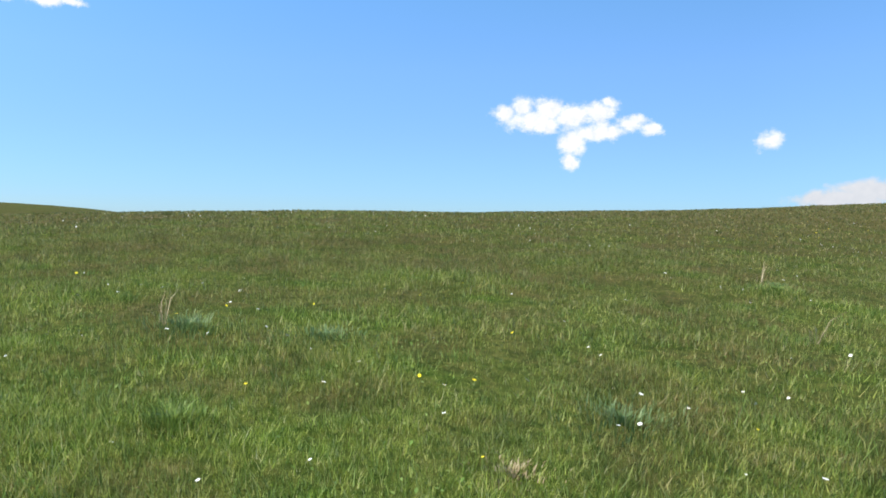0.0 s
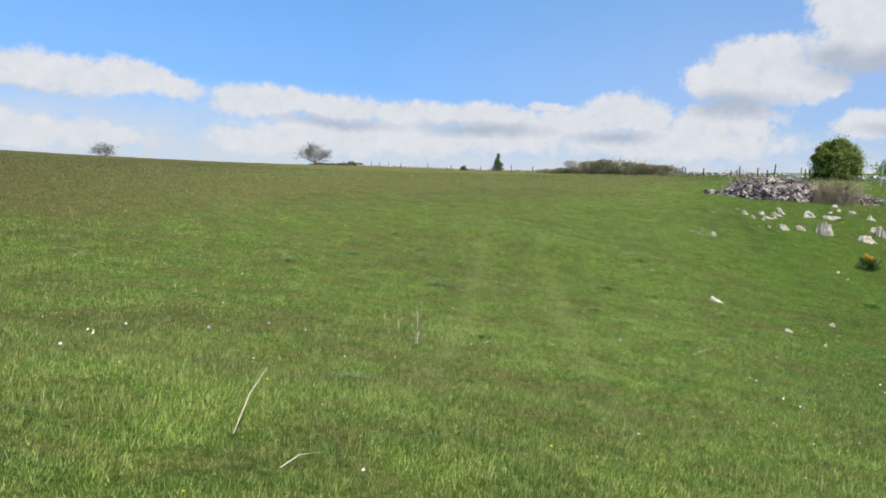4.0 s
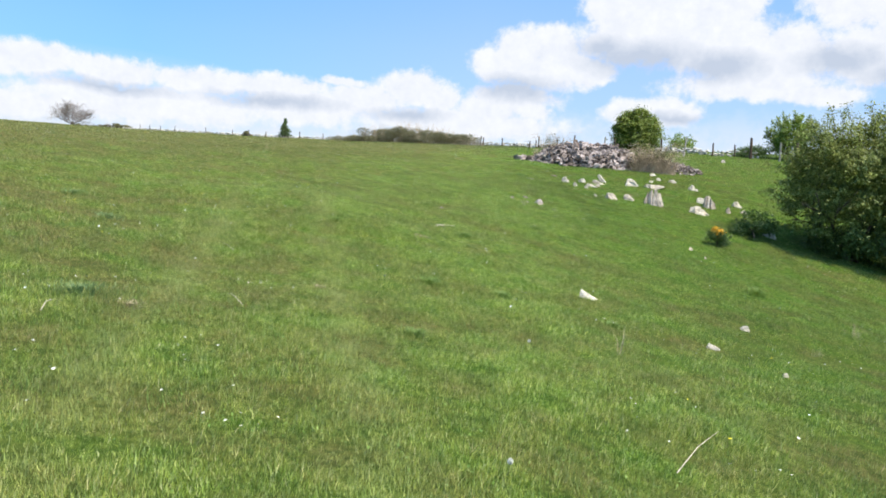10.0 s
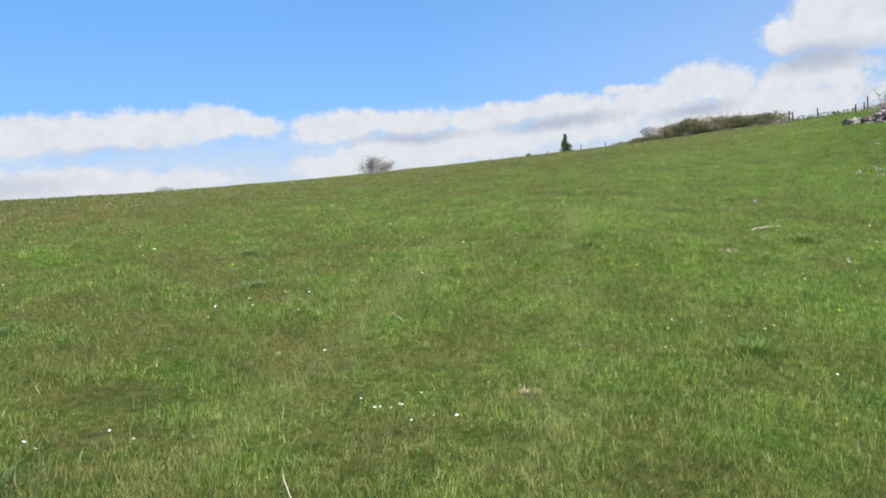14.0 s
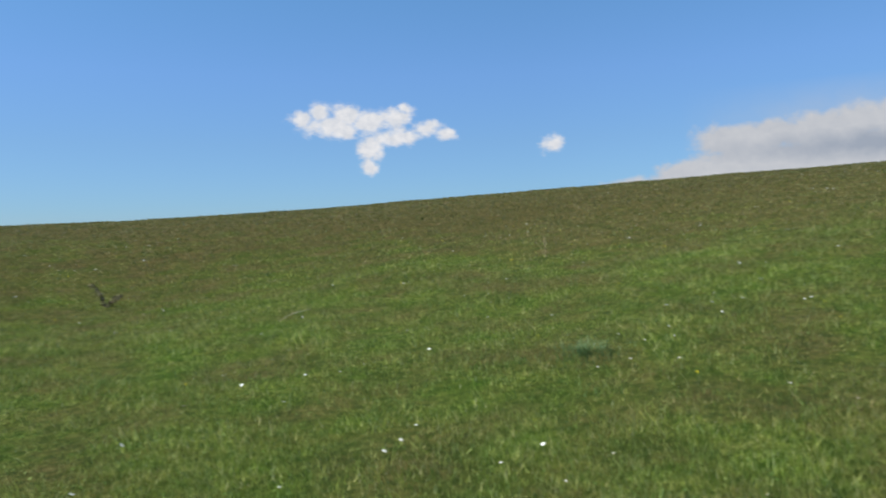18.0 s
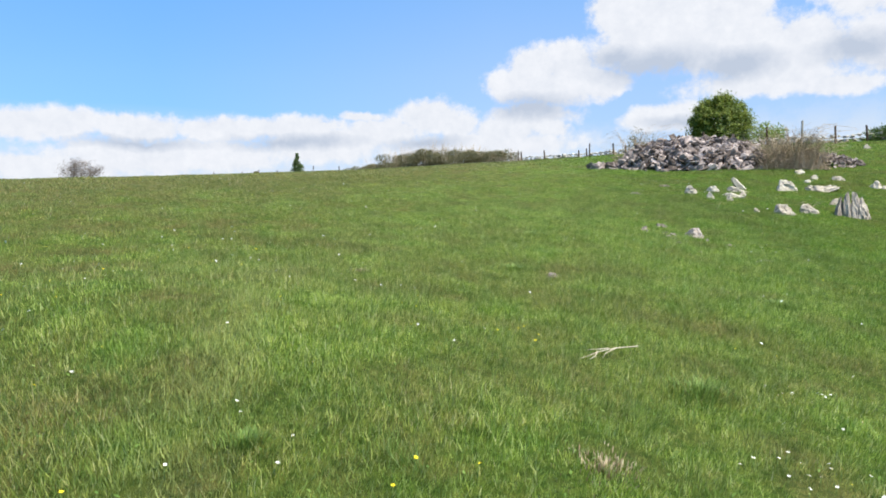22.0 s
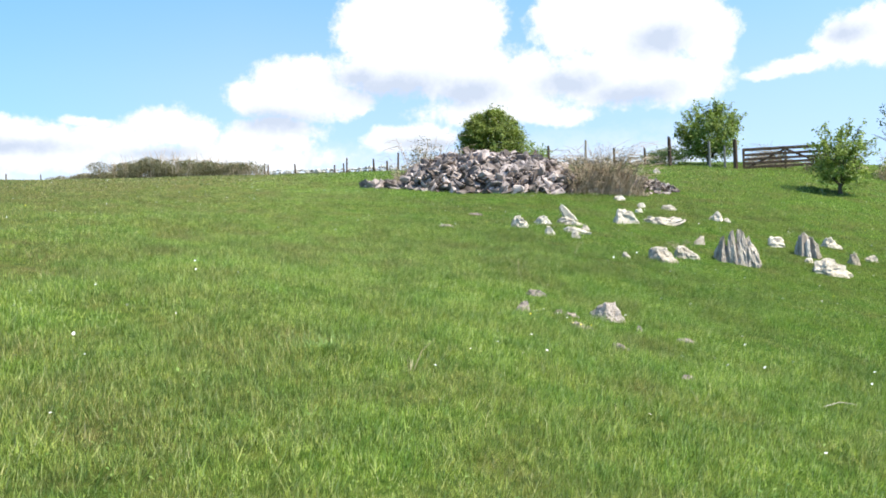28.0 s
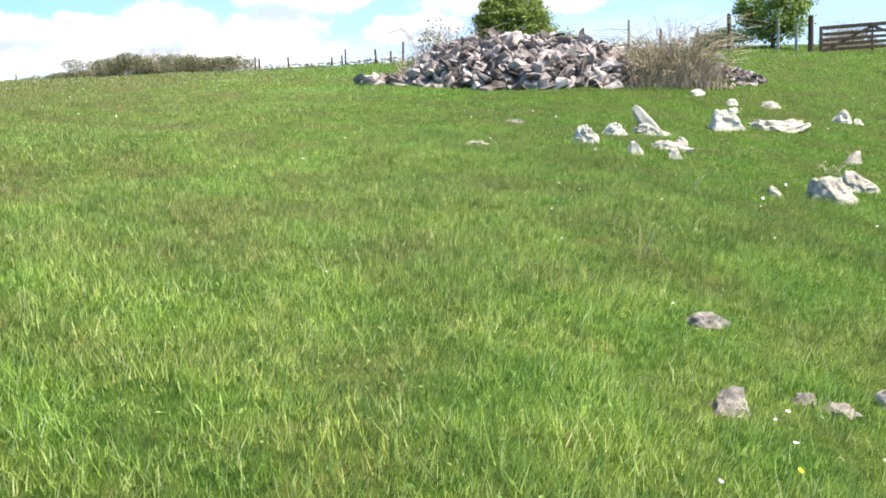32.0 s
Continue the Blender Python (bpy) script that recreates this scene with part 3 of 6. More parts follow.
def terrain(x, y):
    x, y = np.atleast_1d(np.asarray(x, float)), np.atleast_1d(np.asarray(y, float))
    iu, wu = spline((np.arcsinh((x - MID_X) / STRETCH) - U0) / STEP, HEIGHTS.shape[0])
    iv, wv = spline((np.arcsinh((y - MID_Y) / STRETCH) - V0) / STEP, HEIGHTS.shape[1])
    z = np.zeros(len(x))
    for a in range(4):
        for b in range(4):
            z += wu[:, a] * wv[:, b] * HEIGHTS[iu + a - 1, iv + b - 1]
    # a shallow hollow in the upper slope, a low swell beside the walked line, and hummocks a few centimetres high
    z = z - 0.45 * np.exp(-((x - 15.8) ** 2 + (y - 8.9) ** 2) / 22.0)
    z = z + 0.26 * np.exp(-(x - 27.8) ** 2 / 12.0 - (y + 8.8) ** 2 / 8.0) - 0.1 * np.exp(-((x - 20.0) ** 2 + (y + 14.0) ** 2) / 12.0)
    # the slope falls away to the west, and beyond it a far hill shows
    z = z - 0.6 * np.exp(-((x + 17.0) ** 2 + (y - 16.0) ** 2) / 90.0) - 0.55 * np.exp(-((x + 34.0) ** 2 + (y - 28.0) ** 2) / 190.0) + 15.2 * np.exp(-(np.hypot(x + 208.0, y - 357.0) / 115.0) ** 4) + 2.4 * np.exp(-((x + 240.0) ** 2 + (y - 238.0) ** 2) / 3200.0)
    return z + 0.05 * lattice(x / 2.7, y / 2.7) + 0.03 * lattice(x / 1.2 + 9.3, y / 1.2 + 4.1)


def level(x, y):
    return float(terrain(x, y)[0])


def upright(x, y):
    """The pose of a thing that stands on the turf, tilted with the slope."""
    e = 0.4
    n = Vector((level(x - e, y) - level(x + e, y), level(x, y - e) - level(x, y + e), 2 * e)).normalized()
    return Matrix.Translation((x, y, level(x, y))) @ n.to_track_quat("Z", "Y").to_matrix().to_4x4()


def mesh_from(name, verts, faces, mat, smooth=False):
    me = bpy.data.meshes.new(name)
    me.from_pydata([tuple(v) for v in verts], [], faces)
    me.materials.append(mat)
    if smooth:
        me.polygons.foreach_set("use_smooth", [True] * len(me.polygons))
    me.update()
    return me


def quick_mesh(name, verts, loops, size, mat, smooth=False):
    """A mesh from arrays: verts (n, 3), loops (m, size)."""
    me = bpy.data.meshes.new(name)
    me.vertices.add(len(verts))
    me.vertices.foreach_set("co", np.asarray(verts, np.float32).ravel())
    me.loops.add(loops.size)
    me.loops.foreach_set("vertex_index", loops.astype(np.int32).ravel())
    me.polygons.add(len(loops))
    me.polygons.foreach_set("loop_start", np.arange(0, loops.size, size, dtype=np.int32))
    me.polygons.foreach_set("loop_total", np.full(len(loops), size, np.int32))
    if smooth:
        me.polygons.foreach_set("use_smooth", np.ones(len(loops), bool))
    me.materials.append(mat)
    me.update(calc_edges=True)
    me.validate()
    return me


def part(name, me, parent, label="", m=None):
    ob = new(name, me)
    ob.parent = parent
    if m is not None:
        ob.matrix_basis = m
    if label:
        ob["label"] = label
    return ob


def thing(name, m, label, category, group="", kind="", data=None):
    ob = new(name, data)
    ob.matrix_basis = m
    return tagged(ob, label, category, group, kind)


us = np.linspace(-5.6, 5.6, 381)
gx, gy = MID_X + STRETCH * np.sinh(us), MID_Y + STRETCH * np.sinh(us)
xx, yy = np.meshgrid(gx, gy, indexing="ij")
zz = terrain(xx.ravel(), yy.ravel())
far = np.maximum(0, np.hypot(xx.ravel() - MID_X, yy.ravel() - MID_Y) - 300.0)
zz = zz - 0.02 * far
k = len(us)
ii = (np.arange(k - 1)[:, None] * k + np.arange(k - 1)[None]).ravel()
quads = np.stack([ii, ii + k, ii + k + 1, ii + 1], 1)
ground = new("ground", quick_mesh("ground", np.stack([xx.ravel(), yy.ravel(), zz], 1), quads, 4, GROUND, True))
tagged(ground, "rolling green pasture of uneven turf rising to the skyline", "ground", kind="structure")

# ---------------------------------------------------------------- grass
def grass_patch(name, size, count, low, high, width, mat, seed, joints=1.0, tufts=0):
    r = np.random.default_rng(seed)
    x, y = (r.uniform(-size / 2, size / 2, count) + r.normal(0, size * 0.12, count) for _ in range(2))
    tall = np.ones(count)
    if tufts:
        cx, cy, ct = r.uniform(-size / 2, size / 2, tufts), r.uniform(-size / 2, size / 2, tufts), r.uniform(0.4, 1.55, tufts)
        d = np.hypot(x[:, None] - cx, y[:, None] - cy)
        tall = ct[d.argmin(1)]
    h = r.uniform(low, high, count) * tall
    a, b = r.uniform(0, 2 * pi, count), r.uniform(0, 2 * pi, count)
    lean = h * r.uniform(0.1, 1.1, count)
    w = width * r.uniform(0.6, 1.3, count) / 2
    culm = r.random(count) < 0.03  # thin flowering stalks that stand above the rest
    h, lean, w = np.where(culm, h * 1.9, h), np.where(culm, lean * 0.5, lean), np.where(culm, w * 0.6, w)
    wx, wy = np.cos(a) * w, np.sin(a) * w
    lx, ly = np.cos(b) * lean, np.sin(b) * lean
    base = np.full(count, -0.02)
    k = int(count * joints)  # this share of the blades bends at a joint
    i, j = slice(0, k), slice(k, None)
    v = np.stack([np.stack([x - wx, y - wy, base], 1)[i], np.stack([x + wx, y + wy, base], 1)[i],
                  np.stack([x + wx * 0.8 + lx * 0.3, y + wy * 0.8 + ly * 0.3, h * 0.6], 1)[i], np.stack([x - wx * 0.8 + lx * 0.3, y - wy * 0.8 + ly * 0.3, h * 0.6], 1)[i],
                  np.stack([x + lx, y + ly, h], 1)[i]], 1).reshape(-1, 3)
    o = np.arange(k)[:, None] * 5
    u = np.stack([np.stack([x - wx, y - wy, base], 1)[j], np.stack([x + wx, y + wy, base], 1)[j], np.stack([x + lx, y + ly, h], 1)[j]], 1).reshape(-1, 3)
    t = np.concatenate([o + [0, 1, 2], o + [0, 2, 3], o + [3, 2, 4], 5 * k + np.arange((count - k) * 3).reshape(-1, 3)])
    v = np.concatenate([v, u])
    return quick_mesh(name, v, t, 3, mat)


WALKED = [(-1.0, 0.4), (8.0, -2.3), (13.0, -5.0), (17.0, -5.5), (24.6, -8.5), (30.0, -11.7), (39.0, -20.0)]


def off_track(x, y):
    best = 1e9
    for (ax, ay), (bx, by) in zip(WALKED, WALKED[1:]):
        dx, dy = bx - ax, by - ay
        s = max(0.0, min(1.0, ((x - ax) * dx + (y - ay) * dy) / (dx * dx + dy * dy)))
        best = min(best, math.hypot(x - ax - s * dx, y - ay - s * dy))
    return best


near = [grass_patch("grass_near", 1.0, 4500, 0.02, 0.062, 0.006, GRASS, 11 + i, 0.04, 36) for i in range(9)]
lush = [grass_patch("grass_lush", 1.0, 4700, 0.026, 0.082, 0.0062, GRASS, 21 + i, 0.04, 40) for i in range(6)]
middle = [grass_patch("grass_middle", 1.5, 2150, 0.022, 0.07, 0.0098, GRASS, 31 + i, 0.0, 28) for i in range(8)]
grass = thing("grass", Matrix(), "short green meadow grass with dry straw-coloured blades", "grass", kind="stuff")
turn = random.Random(5)


def lay(meshes, size, inner, outer_edge, name, loose):
    for i in range(int(-60 / size), int(110 / size)):
        for j in range(int(-95 / size), int(70 / size)):
            x, y = (i + 0.5) * size, (j + 0.5) * size
            d = off_track(x, y)
            if inner + turn.uniform(-loose, 0) <= d < outer_edge + turn.uniform(-loose, loose):
                part(name, turn.choice(lush if meshes is near and x - 0.4 * y > 31.5 + turn.uniform(-2, 2) else meshes), grass, m=upright(x, y) @ pose(0, 0, 0, 0, 0, 90 * turn.randrange(4)))


lay(near, 1.0, 0.0, 3.9, "near_sward", 1.2)
lay(middle, 1.5, 3.0, 13.0, "middle_sward", 1.6)


def track_distance(x, y):
    best = np.full(len(x), 1e9)
    for (ax, ay), (bx, by) in zip(WALKED, WALKED[1:]):
        dx, dy = bx - ax, by - ay
        s = np.clip(((x - ax) * dx + (y - ay) * dy) / (dx * dx + dy * dy), 0, 1)
        best = np.minimum(best, np.hypot(x - ax - s * dx, y - ay - s * dy))
    return best


def far_sward(count, nearest, farthest, seed):
    """Blades that grow sparser and broader away from the walked line."""
    r = np.random.default_rng(seed)
    x, y = r.uniform(-62, 102, count), r.uniform(-85, 62, count)
    d = track_distance(x, y)
    keep = (d > nearest + r.uniform(-3.0, 0.0, count)) & (d < farthest) & (r.random(count) < (nearest / np.maximum(d, nearest)) ** 1.25)
    x, y, d = x[keep], y[keep], d[keep]
    n = len(x)
    w = 0.0135 * (d / 14.0) ** 1.15 * r.uniform(0.6, 1.3, n)
    h = r.uniform(0.03, 0.08, n)
    a, b = r.uniform(0, 2 * pi, n), r.uniform(0, 2 * pi, n)
    lean = h * r.uniform(0.1, 0.8, n)
    z = terrain(x, y)
    v = np.stack([np.stack([x - np.cos(a) * w, y - np.sin(a) * w, z - 0.02], 1), np.stack([x + np.cos(a) * w, y + np.sin(a) * w, z - 0.02], 1), np.stack([x + np.cos(b) * lean, y + np.sin(b) * lean, z + h], 1)], 1)
    return quick_mesh("far_sward", v.reshape(-1, 3), np.arange(3 * n).reshape(-1, 3), 3, GRASS)


part("far_sward", far_sward(2600000, 12.5, 75.0, 51), grass)




def herb_leaves(count, seed):
    """Low broad leaves of clover and plantain in patches among the blades."""
    r = np.random.default_rng(seed)
    x, y = r.uniform(-8, 48, count), r.uniform(-30, 12, count)
    thick = 0.3 + 0.6 * lattice(x / 1.1 + 31, y / 1.1 + 17) + 0.4 * lattice(x / 0.35, y / 0.35)
    keep = (track_distance(x, y) < 6.5) & (r.random(count) < np.clip(thick, 0, 1))
    x, y = x[keep], y[keep]
    n = len(x)
    z = terrain(x, y) + r.uniform(0.015, 0.055, n)
    a, long, tilt = r.uniform(0, 2 * pi, n), r.uniform(0.008, 0.019, n), r.uniform(-0.2, 0.7, n)
    wide = long * r.uniform(0.35, 0.6, n)
    ux, uy = np.cos(a), np.sin(a)
    v = np.stack([np.stack([x - ux * long, y - uy * long, z - long * tilt], 1), np.stack([x + uy * wide, y - ux * wide, z + 0.003], 1),
                  np.stack([x + ux * long, y + uy * long, z + long * tilt], 1), np.stack([x - uy * wide, y + ux * wide, z + 0.003], 1)], 1)
    return quick_mesh("herb_leaves", v.reshape(-1, 3), np.arange(4 * n).reshape(-1, 4), 4, HERB)


part("herb_leaves", herb_leaves(260000, 61), grass, "low broad leaves of clover and plantain")["kind"] = "stuff"

# ---------------------------------------------------------------- plants and stones
class Strands:
    """Collects tapered tubes in one mesh."""

    def __init__(self, sides=4):
        self.v, self.f, self.sides = [], [], sides

    def tube(self, pts, radii):
        s, start = self.sides, len(self.v)
        for i, p in enumerate(pts):
            d = (pts[min(i + 1, len(pts) - 1)] - pts[max(i - 1, 0)]).normalized()
            u = d.orthogonal().normalized()
            w = d.cross(u)
            for q in range(s):
                a = 2 * pi * q / s
                self.v.append(p + radii[i] * (cos(a) * u + sin(a) * w))
        for i in range(len(pts) - 1):
            for q in range(s):
                a, b = start + i * s + q, start + i * s + (q + 1) % s
                self.f.append((a, b, b + s, a + s))
        self.f.append(tuple(start + (len(pts) - 1) * s + q for q in range(s)))

    def mesh(self, name, mat):
        return mesh_from(name, self.v, self.f, mat, True)


def grow(st, r, p, d, length, radius, level_, spread=0.6, up=0.15, tips=None, kids=3):
    n = 4
    pts, radii = [p.copy()], [radius]
    for i in range(n):
        d = (d + Vector((r.uniform(-1, 1), r.uniform(-1, 1), r.uniform(-1, 1))) * 0.18 + Vector((0, 0, up * 0.3))).normalized()
        p = p + d * length / n
        pts.append(p.copy())
        radii.append(radius * (1 - 0.55 * (i + 1) / n))
    st.tube(pts, radii)
    if tips is not None:
        tips.append(p.copy())
    if level_ > 0:
        for _ in range(kids):
            q = pts[r.randrange(2, len(pts))]
            nd = (d + Vector((r.uniform(-1, 1), r.uniform(-1, 1), r.uniform(-0.6, 1))) * spread).normalized()
            grow(st, r, q, nd, length * r.uniform(0.55, 0.8), radius * 0.5, level_ - 1, spread, up, tips, kids)


def leaf_cloud(name, centres, radii, count, size, mat, seed, stalks=0.0, flat=0.0):
    """Small leaves in clumps: each clump is a loose shell of leaves, thickest near its outside."""
    r = np.random.default_rng(seed)
    centres, radii = np.asarray(centres, float), np.asarray(radii, float)
    weight = (radii[:, 0] * radii[:, 2]) ** 1.0
    which = r.choice(len(centres), count, p=weight / weight.sum())
    d = r.normal(size=(count, 3))
    d /= np.linalg.norm(d, axis=1, keepdims=True)
    rr = r.uniform(0.35, 1.0, count) ** 0.5
    spray = r.random(count) < 0.06
    rr = np.where(spray, rr * r.uniform(1.0, 1.3, count), rr)
    p = centres[which] + d * radii[which] * rr[:, None]
    n = d + r.normal(size=(count, 3)) * 0.7
    n /= np.linalg.norm(n, axis=1, keepdims=True)
    u = np.cross(n, r.normal(size=(count, 3)))
    u /= np.linalg.norm(u, axis=1, keepdims=True)
    w = np.cross(n, u)
    s = (size * r.uniform(0.6, 1.4, count))[:, None]
    v = np.stack([p - u * s * 0.6, p + w * s * 0.33, p + u * s * 0.6 + n * s * 0.15, p - w * s * 0.33], 1).reshape(-1, 3)
    return quick_mesh(name, v, np.arange(count * 4).reshape(-1, 4), 4, mat)


def crown_clumps(r, width, low, high, n, lumpiness=0.3, depth=None, skirt=False):
    """Clump centres filling an ellipsoid between the heights low and high."""
    depth = depth or width
    c, rad = [], []
    mid, half = (low + high) / 2, (high - low) / 2
    for i in range(n):
        a, b = 2 * pi * r.random(), math.acos(r.uniform(-0.75, 1))
        q = r.uniform(0.45, 0.85)
        if skirt and i % 2 == 0:
            q = r.uniform(0.35, 0.84)
            c.append((width / 2 * q * cos(a), depth / 2 * q * sin(a), low + (mid - low) * r.random() ** 1.3 * 1.1 + half * lumpiness * 0.5))
            rad.append((width * lumpiness * 0.6, depth * lumpiness * 0.6, half * lumpiness * 1.1))
            continue
        squeeze = 0.9 + 0.38 * noise.noise(Vector((cos(a) * 1.7, sin(a) * 1.7, cos(b) * 2 + low)))
        c.append((width / 2 * q * sin(b) * cos(a) * squeeze, depth / 2 * q * sin(b) * sin(a) * squeeze, mid + half * q * cos(b) * squeeze))
        s = r.uniform(0.75, 1.25) * lumpiness
        rad.append((width * s / 2, depth * s / 2, half * s))
    return c, rad


def leafy_tree(name, x, y, height, width, low, leaves, size, leaf, label, seed, group="", depth=None, clumps=34, bark=None, sink=0.0, lump=0.36, turned=0.0, skirt=True, shoots=40):
    r = random.Random(seed)
    tree = thing(name, pose(x, y, level(x, y) - sink, 0, 0, turned), label, "tree" if "tree" in name else "bush", group)
    wood = Strands(6)
    base = height * 0.035
    forks = Vector((r.uniform(-0.1, 0.1), r.uniform(-0.1, 0.1), max(0.25, low * 0.7)))
    wood.tube([Vector((0, 0, -0.15)), Vector((0.03, 0.02, forks.z * 0.5)), forks], [base * 1.5, base, base * 0.85])
    part("trunk", wood.mesh("trunk", bark or BARK), tree)
    for q in range(6):
        limb = Strands(4)
        a = 2 * pi * q / 6 + r.uniform(-0.3, 0.3)
        d = Vector((cos(a) * width / height, sin(a) * (depth or width) / height, r.uniform(0.5, 1.4))).normalized()
        grow(limb, r, forks.copy(), d, (height - forks.z) * r.uniform(0.3, 0.4), base * 0.55, 2, 0.8, 0.1, None, 3)
        part("limb", limb.mesh("limb", bark or BARK), tree)
    c, rad = crown_clumps(r, width, low, height, clumps, lump, depth, skirt)
    for _ in range(shoots):
        a, b = r.uniform(0, 2 * pi), math.acos(r.uniform(-0.1, 1))
        q, k = r.uniform(0.82, 1.1), height * r.uniform(0.02, 0.05)
        c.append((width / 2 * q * sin(b) * cos(a), (depth or width) / 2 * q * sin(b) * sin(a), (low + height) / 2 + (height - low) / 2 * q * cos(b)))
        rad.append((k * 1.3, k * 1.3, k * 1.6))
    part("crown", leaf_cloud("crown", c, rad, leaves, size, leaf, seed), tree, "dense crown of small leaves")
    return tree


def shrub(name, x, y, height, width, low, sprays, per, size, leaf, label, seed, group="", depth=None, spray=0.34, flat=0.5, shoots=24, shoot=0.7, lump=0.3, turned=0.0, crown="dense crown of small leaves in tiers of sprays"):
    """A thorn bush or tree: stems, and a crown built of flat sprays of leaves with dark gaps between them, and long shoots past its outline."""
    r, depth = random.Random(seed), depth or width
    g = np.random.default_rng(seed)
    th = thing(name, pose(x, y, level(x, y), 0, 0, turned), label, "tree" if "tree" in name else "bush", group)
    mid, half = (low + height) / 2, (height - low) / 2
    trunk = Strands(6)
    trunk.tube([Vector((0, 0, -0.2)), Vector((0.05, 0, max(0.2, low * 0.5))), Vector((0, 0.04, max(0.4, low)))], [height * 0.045, height * 0.035, height * 0.03])
    part("trunk", trunk.mesh("trunk", BARK), th)
    for q in range(7):
        a = 2 * pi * q / 7 + r.uniform(-0.3, 0.3)
        limb = Strands(4)
        d = Vector((cos(a) * width / height, sin(a) * depth / height, r.uniform(0.4, 1.5))).normalized()
        grow(limb, r, Vector((0, 0, max(0.3, low * 0.8))), d, height * 0.36, height * 0.016, 2, 0.8, 0.1, None, 3)
        part("limb", limb.mesh("limb", BARK), th)
    n = sprays
    a, dz = g.uniform(0, 2 * pi, n), g.uniform(-0.8, 1, n)
    ring = np.sqrt(1 - dz * dz)
    d = np.stack([ring * np.cos(a), ring * np.sin(a), dz], 1)
    swell = np.array([1 + lump * noise.noise(Vector(v) * 2.1 + Vector((seed, 0, 0))) for v in d])
    q = g.uniform(0.3, 1.0, n) ** 0.45 * swell
    c = d * q[:, None] * np.array([width / 2, depth / 2, half]) + np.array([0, 0, mid])
    c[:, 2] = np.maximum(c[:, 2], low + g.uniform(0, 0.25, n) * half)
    wide = spray * g.uniform(0.6, 1.35, n)
    tw = Strands(3)
    tips, tip_out = [], []
    for _ in range(shoots):
        b, up = r.uniform(0, 2 * pi), r.uniform(0.05, 1)
        out = Vector((cos(b) * sqrt(1 - up * up), sin(b) * sqrt(1 - up * up), up))
        p = Vector((out.x * width / 2, out.y * depth / 2, mid + out.z * half)) * 0.92
        p.z = mid + out.z * half * 0.92
        go = (out + Vector((r.uniform(-0.4, 0.4), r.uniform(-0.4, 0.4), r.uniform(0.0, 0.8)))).normalized()
        far = shoot * r.uniform(0.5, 1.3)
        pts = [p, p + go * far * 0.5 + Vector((0, 0, 0.06 * far)), p + go * far]
        tw.tube(pts, [0.014, 0.009, 0.004])
        for k in range(5):
            s = 0.15 + 0.2 * k
            tips.append(tuple(p + go * far * s))
            tip_out.append(tuple(go))
    if shoots:
        part("shoot_spray", tw.mesh("shoot_spray", BARK), th, "thin shoots standing out of the crown")["kind"] = "stuff"
    many, few = n * per, max(6, per // 5)
    which = np.repeat(np.arange(n), per)
    off = g.normal(size=(many, 3)) * 0.5
    p = c[which] + off * wide[which][:, None] * np.array([1, 1, flat])
    p[:, 2] -= 0.3 * (off[:, 0] ** 2 + off[:, 1] ** 2) * wide[which]
    out = d[which]
    if tips:
        tw_c, tw_d = np.repeat(np.array(tips), few, 0), np.repeat(np.array(tip_out), few, 0)
        p = np.concatenate([p, tw_c + g.normal(size=tw_c.shape) * spray * 0.17])
        out = np.concatenate([out, tw_d])
    count = len(p)
    nrm = out * 0.45 + np.array([0, 0, 0.75]) + g.normal(size=(count, 3)) * 0.5
    nrm /= np.linalg.norm(nrm, axis=1, keepdims=True)
    u = np.cross(nrm, g.normal(size=(count, 3)))
    u /= np.linalg.norm(u, axis=1, keepdims=True)
    w = np.cross(nrm, u)
    s = (size * g.uniform(0.6, 1.4, count))[:, None]
    v = np.stack([p - u * s * 0.6, p + w * s * 0.36, p + u * s * 0.6 - nrm * s * 0.12, p - w * s * 0.36], 1).reshape(-1, 3)
    part("crown", quick_mesh("crown", v, np.arange(count * 4).reshape(-1, 4), 4, leaf), th, crown)
    return th


